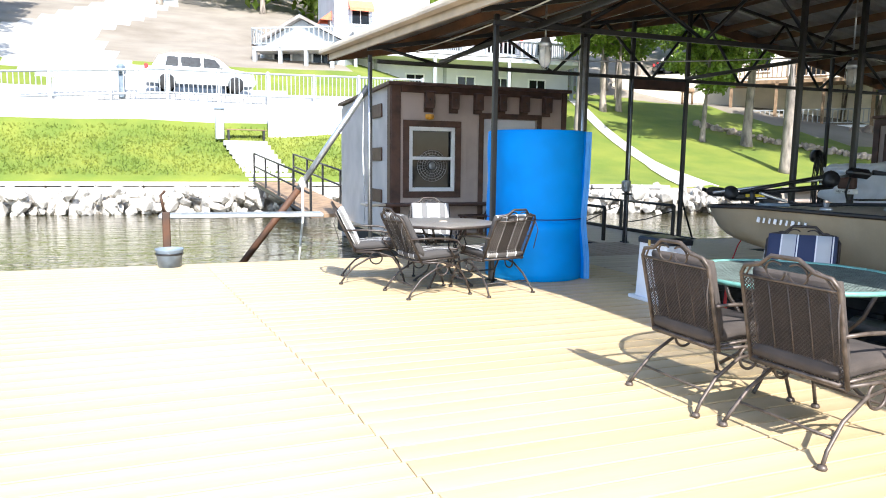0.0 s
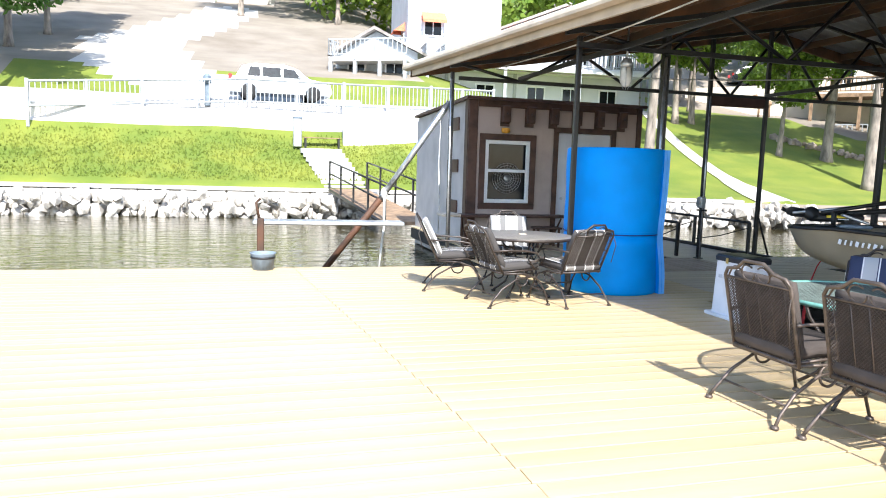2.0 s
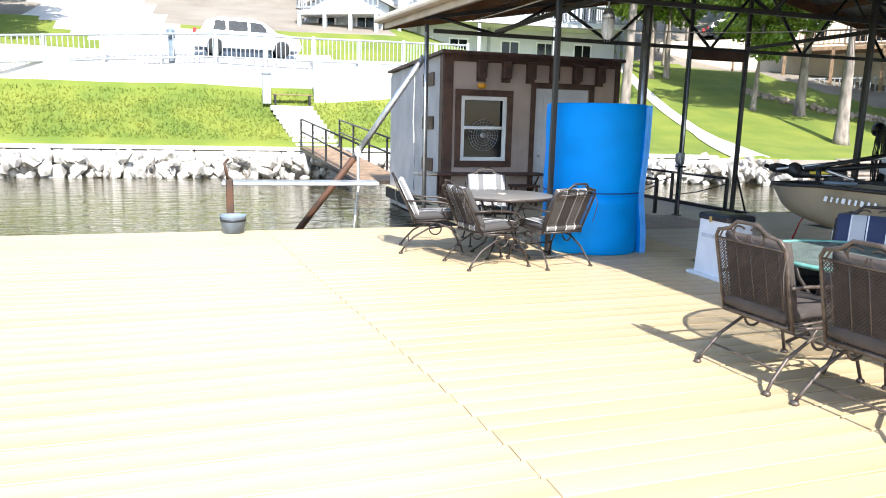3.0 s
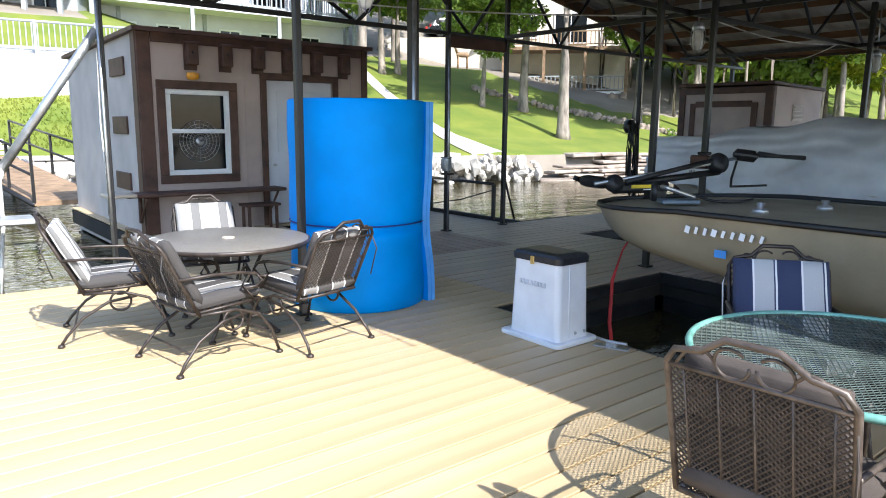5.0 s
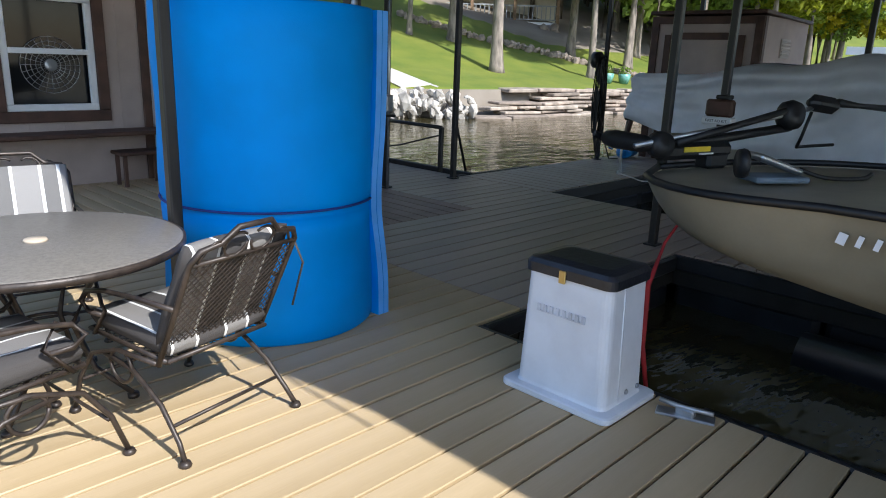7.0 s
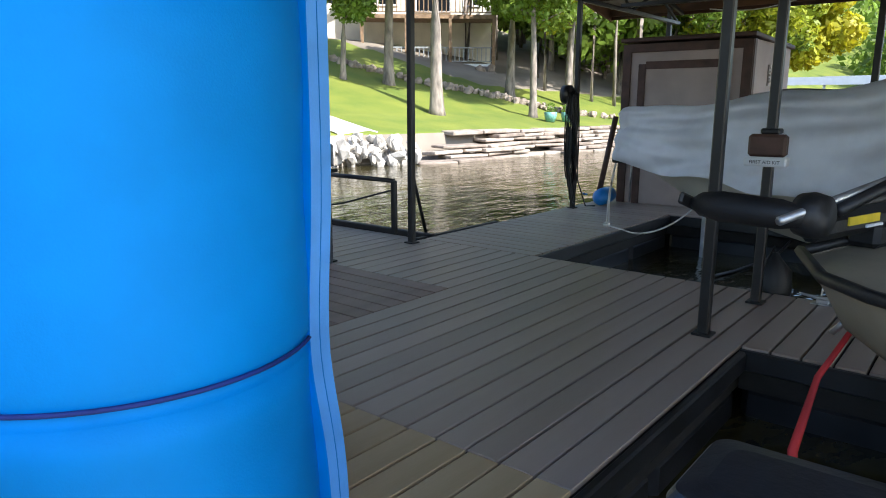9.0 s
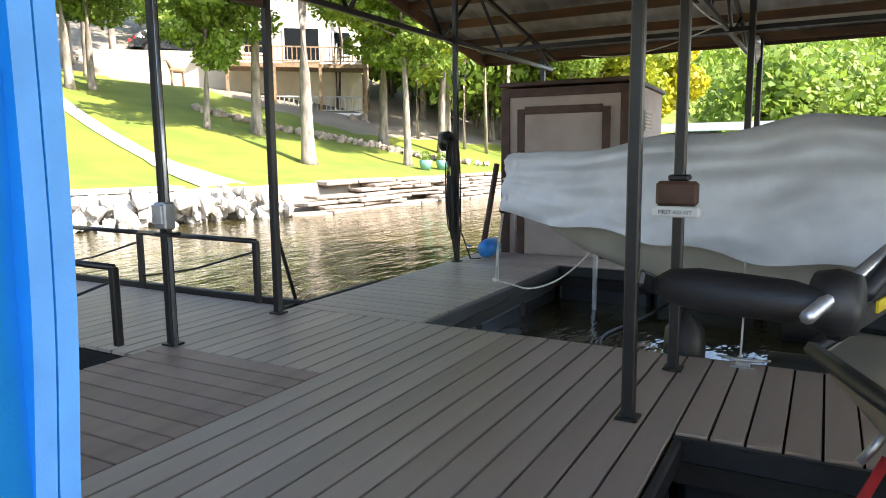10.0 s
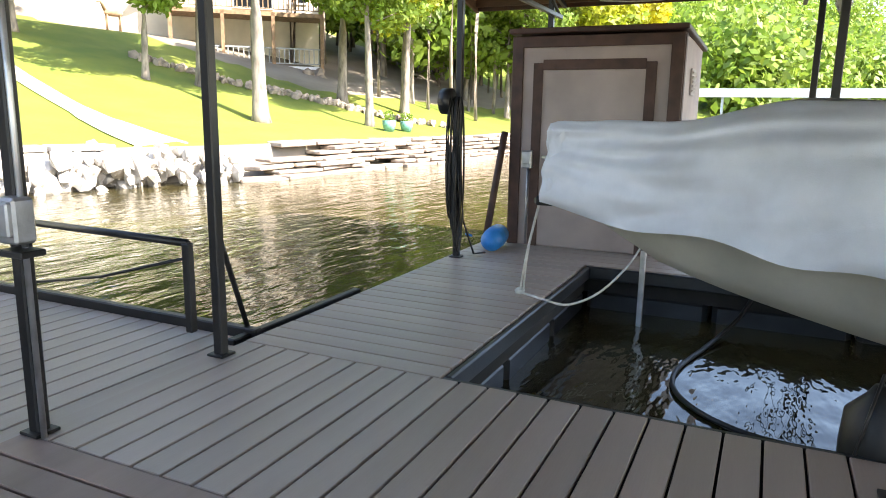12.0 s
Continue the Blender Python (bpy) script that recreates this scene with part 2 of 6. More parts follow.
# ---- building helpers ----
class Sh:
    """A shape that is put together from boxes, tubes and sheets, then linked as one mesh."""

    def __init__(self):
        self.v, self.f, self.s = [], [], []

    def add(self, vs, fs, smooth=False):
        o = len(self.v)
        self.v += [tuple(x) for x in vs]
        self.f += [tuple(i + o for i in q) for q in fs]
        self.s += [smooth] * len(fs)
        return self

    def box(self, c, s, r=(0, 0, 0), ch=0.0, m=None):
        """A box of centre c and size s, turned by r degrees, with chamfered edges."""
        hx, hy, hz = (k / 2 for k in s)
        ch = min(ch, hx * 0.9, hy * 0.9, hz * 0.9)
        mt = pose(*c, *r)
        if m:
            mt = m @ mt
        if ch <= 0:
            vs = [(x * hx, y * hy, z * hz) for x in (-1, 1) for y in (-1, 1) for z in (-1, 1)]
            fs = [(0, 1, 3, 2), (4, 6, 7, 5), (0, 4, 5, 1), (2, 3, 7, 6), (0, 2, 6, 4), (1, 5, 7, 3)]
            return self.add([mt @ Vector(v) for v in vs], fs)
        b = bmesh.new()
        bmesh.ops.create_cube(b, size=1)
        for v in b.verts:
            v.co = Vector((v.co.x * 2 * hx, v.co.y * 2 * hy, v.co.z * 2 * hz))
        bmesh.ops.bevel(b, geom=list(b.edges), offset=ch, segments=1, affect="EDGES")
        b.verts.index_update()
        vs = [mt @ v.co for v in b.verts]
        fs = [[v.index for v in f.verts] for f in b.faces]
        b.free()
        return self.add(vs, fs)

    def tube(self, pts, r, n=8, cap=True, flat=1.0):
        """A round bar along the points; r is one radius or one a point."""
        pts = [Vector(p) for p in pts]
        rs = r if isinstance(r, (list, tuple)) else [r] * len(pts)
        vs, fs = [], []
        up = Vector((0, 0, 1))
        for i, p in enumerate(pts):
            d = (pts[min(i + 1, len(pts) - 1)] - pts[max(i - 1, 0)])
            d = d.normalized() if d.length > 1e-9 else Vector((0, 0, 1))
            a = d.cross(up)
            if a.length < 0.05:
                a = d.cross(Vector((1, 0, 0)))
            a.normalize()
            b = a.cross(d)
            for k in range(n):
                t = 2 * math.pi * k / n
                vs.append(p + (a * math.cos(t) + b * math.sin(t) * flat) * rs[i])
        for i in range(len(pts) - 1):
            for k in range(n):
                fs.append((i * n + k, i * n + (k + 1) % n, (i + 1) * n + (k + 1) % n, (i + 1) * n + k))
        if cap:
            fs += [tuple(range(n))[::-1], tuple((len(pts) - 1) * n + k for k in range(n))]
        return self.add(vs, fs, True)

    def lathe(self, prof, c=(0, 0, 0), n=24, m=None):
        """Turns a profile of (radius, height) round the upright axis at c."""
        vs, fs = [], []
        for r, z in prof:
            for k in range(n):
                t = 2 * math.pi * k / n
                v = Vector((r * math.cos(t), r * math.sin(t), z))
                vs.append((m @ v if m else v) + Vector(c))
        for i in range(len(prof) - 1):
            for k in range(n):
                fs.append((i * n + k, i * n + (k + 1) % n, (i + 1) * n + (k + 1) % n, (i + 1) * n + k))
        fs += [tuple(range(n))[::-1], tuple((len(prof) - 1) * n + k for k in range(n))]
        return self.add(vs, fs, True)

    def grid(self, fn, nu, nv, smooth=True, close=False):
        """A sheet through fn(u, v), u and v from 0 to 1."""
        vs = [fn(i / nu, j / nv) for j in range(nv + 1) for i in range(nu + 1)]
        w = nu + 1
        fs = [(j * w + i, j * w + i + 1, (j + 1) * w + i + 1, (j + 1) * w + i) for j in range(nv) for i in range(nu)]
        return self.add(vs, fs, smooth)

    def prism(self, poly, z0, z1, m=None):
        """An upright prism over a polygon of (x, y)."""
        n = len(poly)
        vs = [Vector((x, y, z0)) for x, y in poly] + [Vector((x, y, z1)) for x, y in poly]
        if m:
            vs = [m @ v for v in vs]
        fs = [tuple(range(n))[::-1], tuple(range(n, 2 * n))] + [(i, (i + 1) % n, n + (i + 1) % n, n + i) for i in range(n)]
        return self.add(vs, fs)

    def mesh(self, name):
        me = bpy.data.meshes.new(name)
        me.from_pydata(self.v, [], self.f)
        me.polygons.foreach_set("use_smooth", self.s)
        me.update()
        return me


def thing(name, loc=(0, 0, 0), label="", category="", group="", rz=0.0, kind=""):
    ob = new(name)
    ob.matrix_world = pose(*loc, 0, 0, rz)
    return tagged(ob, label, category, group, kind)


def part(name, sh, material, parent, label="", m=None):
    ob = new(name, sh.mesh(name) if isinstance(sh, Sh) else sh)
    if not ob.data.materials:
        ob.data.materials.append(M[material])
    ob.parent = parent
    if m is not None:
        ob.matrix_basis = m
    if label:
        ob["label"] = label
    return ob


def solo(name, sh, material, label, category, group="", kind="", m=None):
    ob = new(name, sh.mesh(name))
    ob.data.materials.append(M[material])
    if m is not None:
        ob.matrix_basis = m
    return tagged(ob, label, category, group, kind)


def lerp(a, b, t):
    return a + (b - a) * t


def smooth_point(pts, q):
    """A point at q (0 to 1) on a smooth curve through pts."""
    n = len(pts) - 1
    i = min(int(q * n), n - 1)
    u = q * n - i
    a, b, c, d = (Vector(pts[max(0, min(n, i + o))]) for o in (-1, 0, 1, 2))
    return 0.5 * (2 * b + (c - a) * u + (2 * a - 5 * b + 4 * c - d) * u * u + (3 * b - a - 3 * c + d) * u ** 3)


def table_of(pts, x):
    """Straight pieces through the points (x, y)."""
    if x <= pts[0][0]:
        return pts[0][1]
    for (a, b), (c, d) in zip(pts, pts[1:]):
        if x <= c:
            return b + (d - b) * (x - a) / (c - a)
    return pts[-1][1]


# ---- the lie of the land ----
WATER = -0.45
SHORE = [(-200, 27.2), (-60, 27), (4, 26.4), (13, 24.6), (18.5, 22.7), (21, 21.9), (30, 21.1), (37, 20.6), (60, 17), (110, 0), (200, -60)]
WEST = [(0, 0.6), (4.3, 2.4), (5.2, 3.1), (7.0, 4.3), (9.5, 4.6), (13, 6.3), (23, 9.0), (33, 12.5), (48, 17.0), (80, 26), (200, 60)]
EAST = [(0, 0.5), (4, 1.15), (9, 2.6), (18, 5.4), (24, 6.2), (32, 9.4), (50, 15), (80, 26), (200, 60)]
FARE = [(0, 0.5), (20, 7), (60, 22), (130, 42), (200, 55)]


def shore(x):
    return table_of(SHORE, x)


def height(x, y):
    s = y - shore(x)
    if s < 0:
        return max(-3.0, -0.6 + s * 0.8)
    w, e, f = table_of(WEST, s), table_of(EAST, s), table_of(FARE, s)
    k = min(1, max(0, (x - 8) / 10))
    g = min(1, max(0, (x - 45) / 25))
    z = lerp(lerp(w, e, k * k * (3 - 2 * k)), f, g)
    return z + 0.10 * noise.noise(Vector((x * 0.25, y * 0.25, 0))) * min(1, s / 3)


def ground_sheet():
    xs = sorted(set([-260, -160, -100, -70, -50, -40] + [round(-32 + 0.8 * i, 2) for i in range(110)] + list(range(58, 120, 4)) + list(range(120, 420, 20))))
    ss = [-60, -20, -6, -2, -0.4, 0.0] + [0.5 * i for i in range(1, 50)] + [25 + 2 * i for i in range(20)] + [70, 90, 120, 160, 220, 300]
    sh = Sh()
    vs = []
    for s in ss:
        for x in xs:
            y = shore(x) + s
            vs.append((x, y, height(x, y)))
    w = len(xs)
    fs = [(j * w + i, j * w + i + 1, (j + 1) * w + i + 1, (j + 1) * w + i) for j in range(len(ss) - 1) for i in range(w - 1)]
    sh.add(vs, fs, True)
    return sh, xs, ss


# ---- ground, water ----
def build_ground():
    sh, xs, ss = ground_sheet()
    ob = new("ground", sh.mesh("ground"))
    for k in ("grass", "sand", "concrete"):
        ob.data.materials.append(M[k])
    for p in ob.data.polygons:
        c = p.center
        s = c.y - shore(c.x)
        k = 0
        if s < 0.2:
            k = 1
        elif c.x < 9:
            drive = abs(c.x - table_of([(5, -40), (5.3, 0), (9.5, 0), (13, -6.0), (23, -8.0), (33, -4), (45, -2)], s)) < table_of([(5, 60), (9.4, 60), (9.6, 5), (13, 3.2), (50, 2.2)], s)
            if 5.1 < s < 9.4 and c.x > -13:
                k = 2
            elif s >= 9.4 and drive and s < 46:
                k = 2
            elif s >= 13:
                k = 1
            elif 9.4 <= s < 13 and c.x < -12:
                k = 1
        elif c.x > 9 and s > 26 and c.x < 32:
            k = 1
        elif 30 < c.x < 60 and s > table_of([(30, 30), (36, 9), (60, 4)], c.x):
            k = 1
        p.material_index = k
    tagged(ob, "grassy lake bank with tan hillside and pale concrete drive", "ground", kind="structure")
    lake = Sh()
    lake.add([(-500, -400, WATER), (900, -400, WATER), (900, 60, WATER), (-500, 60, WATER)], [(0, 1, 2, 3)])
    solo("water", lake, "water", "murky green-brown lake water with small ripples", "water", kind="structure")


build_ground()

# ---- dock decks ----
def plank_mesh(length, width):
    return Sh().box((0, 0, -0.014), (length, width, 0.028), ch=0.004).mesh("plank")


def deck(name, x0, x1, y0, y1, along, pitch, material, label, seams=(), z=0.0, slant=0.0):
    """A floor of planks along x or y on a dark frame; seams are butt joints along the planks."""
    base = Sh().box(((x0 + x1) / 2, (y0 + y1) / 2, z - 0.16), (x1 - x0 - 0.01, y1 - y0 - 0.01, 0.24))
    fl = solo(name, base, "gap", label, "deck", kind="structure")
    a0, a1, b0, b1 = (x0, x1, y0, y1) if along == "x" else (y0, y1, x0, x1)
    n = max(1, round((b1 - b0) / pitch))
    w = (b1 - b0) / n
    cuts = [a0, *seams, a1]
    for j, (c0, c1) in enumerate(zip(cuts, cuts[1:])):
        me = None
        for i in range(n):
            b = b0 + (i + 0.5) * w
            e0 = c0 - slant * (b - 4.5) if j else c0
            e1 = c1 - slant * (b - 4.5) if j + 2 < len(cuts) else c1
            if me is None or slant:
                me = plank_mesh(e1 - e0 - 0.004, w - 0.014)
                me.materials.append(M[material])
            o = new("plank", me)
            o.parent = fl
            c = (e0 + e1) / 2
            dz = z + random.uniform(-0.0015, 0.0015)
            o.matrix_basis = pose(c, b, dz) if along == "x" else pose(b, c, dz, 0, 0, 90)
    return fl


S1 = (4.64, 7.25, 6.82)   # the first slip: west, east, north edge
S2 = (8.70, 12.22, 9.23)  # the second slip
EDGE = 10.66              # north edge of the walkway


def build_floats():
    """Black floats under the decks, seen along the edges of the slips and of the walkway."""
    def tub(x0, x1, y0, y1):
        n = max(1, round(max(x1 - x0, y1 - y0) / 1.2))
        for i in range(n):
            if x1 - x0 > y1 - y0:
                a, b = lerp(x0, x1, i / n), lerp(x0, x1, (i + 1) / n)
                c, s = ((a + b) / 2, (y0 + y1) / 2), (b - a - 0.04, y1 - y0)
            else:
                a, b = lerp(y0, y1, i / n), lerp(y0, y1, (i + 1) / n)
                c, s = ((x0 + x1) / 2, (a + b) / 2), (x1 - x0, b - a - 0.04)
            sh = Sh().box((c[0], c[1], -0.42), (s[0], s[1], 0.34), ch=0.05)
            solo("dock_float", sh, "float", "black plastic dock float under the deck edge", "float", "dock floats")
    tub(S1[0] - 0.5, S1[0], -3, S1[2])
    tub(S1[0], S1[1], S1[2], S1[2] + 0.6)
    tub(S1[1], S1[1] + 0.5, -3, S1[2])
    tub(S2[0] - 0.5, S2[0], -3, S2[2])
    tub(S2[0], S2[1], S2[2], S2[2] + 0.6)
    tub(S2[1], S2[1] + 0.5, -3, S2[2])
    tub(5.0, 12.6, EDGE - 0.5, EDGE - 0.02)
    tub(-3.7, 2.9, 9.3, 9.88)
    tub(-3.8, -3.3, -3, 9.2)
    # rub rails round the slips
    for (x0, x1, y), nm in ((S1, "slip_rail"), (S2, "slip_rail")):
        rl = thing(nm, (0, 0, 0), "black rubber edge rail round a boat slip", "dock rail", "slip rails")
        for cx, cy, sx, sy in ((x0 + 0.03, (y - 3) / 2, 0.05, y + 3), (x1 - 0.03, (y - 3) / 2, 0.05, y + 3), ((x0 + x1) / 2, y - 0.03, x1 - x0 - 0.12, 0.05)):
            part("rail", Sh().box((cx, cy, -0.075), (sx, sy, 0.13), ch=0.012), "float", rl)


# ---- roof and its frame ----
RW, RE, RN, RS = 3.05, 16.0, 12.1, -6.0
RX, RZ, EZ = 9.5, 4.35, 3.12


def west_eave(y):
    """The west eave runs slightly askew to the planks."""
    return 3.02 - 0.15 * (max(y, 3.0) - 6.0)


def roof_at(x, y):
    """Height of the west slope at a place, from its own eave up to the ridge."""
    w = west_eave(y)
    return EZ + (RZ - EZ) * (x - w) / (RX - w)


def slanted_bar(a, b, w, h):
    """A bar of w by h from a to b, its sides upright."""
    a, b = Vector(a), Vector(b)
    side = Vector((b.y - a.y, a.x - b.x, 0)).normalized() * (w / 2)
    up = Vector((0, 0, h / 2))
    vs = [p + u * sx + v * 1 for p in (a, b) for u, sx in ((side, 1), (side, -1)) for v in (up, -up)]
    return Sh().add(vs, [(0, 1, 3, 2), (4, 6, 7, 5), (0, 4, 5, 1), (2, 3, 7, 6), (0, 2, 6, 4), (1, 5, 7, 3)])


def roof_z(x):
    return EZ + (RZ - EZ) * (1 - abs(x - RX) / (RX - RW if x < RX else RE - RX))


def build_roof():
    sheets = thing("dock_roof", (0, 0, 0), "low gabled corrugated metal dock roof on wooden purlins", "roof", kind="structure")
    for west in (True, False):
        n = 150
        sh = Sh()
        vs = []
        for i in range(n + 1):
            y = lerp(RS, RN, i / n)
            d = 0.012 * (1 if i % 2 else -1)
            for top in (0.0, 0.02):
                for x, z in (((west_eave(y) - 0.05, EZ), (RX, RZ)) if west else ((RX, RZ), (RE, EZ))):
                    vs.append((x, y, z + 0.16 + d + top))
        fs = []
        for i in range(n):
            a, b = i * 4, (i + 1) * 4
            fs += [(a, a + 1, b + 1, b), (a + 2, b + 2, b + 3, a + 3)]
        sh.add(vs, fs)
        part("roof_sheet", sh, "sheet", sheets)
    for i in range(8):
        for y0, y1 in ((RS + 0.03, 3.0), (3.0, RN - 0.03)):
            ends = []
            for y in (y0, y1):
                x = lerp(west_eave(y) + 0.12, RX - 0.12, i / 7)
                ends.append((x, y, roof_at(x, y) + 0.075))
            part("purlin", slanted_bar(*ends, 0.045, 0.13), "beam", sheets)
        x = lerp(RX + 0.12, RE - 0.12, i / 7)
        part("purlin", Sh().box((x, (RN + RS) / 2, roof_z(x) + 0.075), (0.045, RN - RS - 0.06, 0.13), ch=0.004), "beam", sheets)
    # north and south rakes, eaves, gutter
    for y in (RN - 0.03, RS + 0.03):
        part("rake_board", slanted_bar((west_eave(y), y, EZ + 0.06), (RX, y, RZ + 0.06), 0.05, 0.2), "beam", sheets)
        part("rake_board", slanted_bar((RX, y, RZ + 0.06), (RE, y, EZ + 0.06), 0.05, 0.2), "beam", sheets)
    gut = Sh()
    prof = [(0, 0.0), (-0.04, -0.005), (-0.085, -0.035), (-0.10, -0.08), (-0.095, -0.115), (0.0, -0.13)]
    ys = (RS, 3.0, RN + 0.05)
    vs = [(west_eave(y) - 0.03 + p, y, EZ + 0.2 + q) for y in ys for p, q in prof]
    n = len(prof)
    gut.add(vs, [(k * n + i, k * n + i + 1, k * n + n + i + 1, k * n + n + i) for k in (0, 1) for i in range(n - 1)] + [tuple(range(n)), tuple(range(2 * n, 3 * n))[::-1]])
    part("gutter", gut, "gutter", sheets, "cream metal gutter")
    for y0, y1 in ((RS, 3.0), (3.0, RN - 0.06)):
        part("eave_board", slanted_bar((west_eave(y0) + 0.03, y0, EZ + 0.08), (west_eave(y1) + 0.03, y1, EZ + 0.08), 0.04, 0.2), "gutter", sheets)
    part("eave_board", Sh().box((RE - 0.03, (RS + RN) / 2, EZ + 0.08), (0.04, RN - RS, 0.2), ch=0.005), "rusty", sheets)
    # trusses across the roof
    for y in (10.62, 7.4, 3.6, 0.0, -4.0):
        tr = thing("roof_truss", (0, y, 0), "black welded steel roof truss with diagonal webs", "truss", "roof trusses", kind="structure")
        zb = 2.93 if y > 10 else 2.98
        w0 = west_eave(y)
        top = lambda x: (roof_at(x, y) if x < RX else roof_z(x)) - 0.03
        part("bottom_chord", Sh().box(((w0 + RE) / 2, 0, zb), (RE - w0 - 0.5, 0.05, 0.06), ch=0.006), "post", tr)
        for x0, x1 in ((w0 + 0.1, RX), (RX, RE - 0.1)):
            part("top_chord", slanted_bar((x0, 0, top(x0)), (x1, 0, top(x1)), 0.05, 0.06), "post", tr)
        xs = [w0 + 0.3 + (RE - w0 - 0.6) * i / 13 for i in range(14)]
        for i, (a, b) in enumerate(zip(xs, xs[1:])):
            za, zb2 = (zb, top(b)) if i % 2 else (top(a), zb)
            part("web", Sh().tube([(a, 0, za), (b, 0, zb2)], 0.026, 6), "post", tr)
    for x in (3.6, 8.4, 13.3):
        bm = Sh().box((x, 2.2, 2.97), (0.05, 16.8, 0.06), ch=0.006)
        solo("roof_beam", bm, "post", "black steel beam along the dock roof", "beam", "roof beams", kind="structure")


def build_posts():
    spots = [(3.18, 7.58, 0.03), (2.47, 10.62, 0.03), (4.63, 7.99, 0.045), (7.22, 10.6, 0.034), (8.42, 10.6, 0.034), (11.90, 10.55, 0.032), (7.33, 7.08, 0.034), (8.34, 7.03, 0.034),
             (13.2, 7.1, 0.04), (15.6, 7.2, 0.04), (15.5, 10.7, 0.04), (3.24, -3.4, 0.045), (7.3, 1.5, 0.045), (13.0, 1.5, 0.045), (7.3, -3.4, 0.045), (15.6, 1.5, 0.04), (15.6, -3.4, 0.04)]
    for x, y, r in spots:
        p = thing("roof_post", (x, y, 0), "square black steel post holding up the dock roof", "post", "dock roof posts")
        top = roof_z(min(max(x, RW + 0.1), RE)) - 0.03
        top = 3.02 if x < 3 else top
        part("shaft", Sh().box((0, 0, top / 2), (2 * r, 2 * r, top), ch=0.008), "post", p)
        part("base_plate", Sh().box((0, 0, 0.008), (r * 3.6, r * 3.6, 0.016), ch=0.003), "post", p)
    # conduits beside posts
    for x, y, r, h in ((4.57, 7.89, 0.022, 3.0), (7.19, 10.53, 0.014, 2.9), (2.44, 10.55, 0.016, 2.9)):
        solo("conduit", Sh().tube([(x, y, 0.0), (x, y, h)], r, 10), "galv", "grey metal conduit pipe beside a roof post", "conduit", "conduits")


build_floats()
build_roof()
build_posts()


# ---- shed by the table ----
def frame_boards(parent, x0, x1, z0, z1, y, w, t, material, name="trim_board"):
    part(name, Sh().box(((x0 + x1) / 2, y, z1 - w / 2), (x1 - x0, t, w), ch=0.006), material, parent)
    part(name, Sh().box(((x0 + x1) / 2, y, z0 + w / 2), (x1 - x0, t, w), ch=0.006), material, parent)
    part(name, Sh().box((x0 + w / 2, y, (z0 + z1) / 2), (w, t, z1 - z0 - 2 * w), ch=0.006), material, parent)
    part(name, Sh().box((x1 - w / 2, y, (z0 + z1) / 2), (w, t, z1 - z0 - 2 * w), ch=0.006), material, parent)


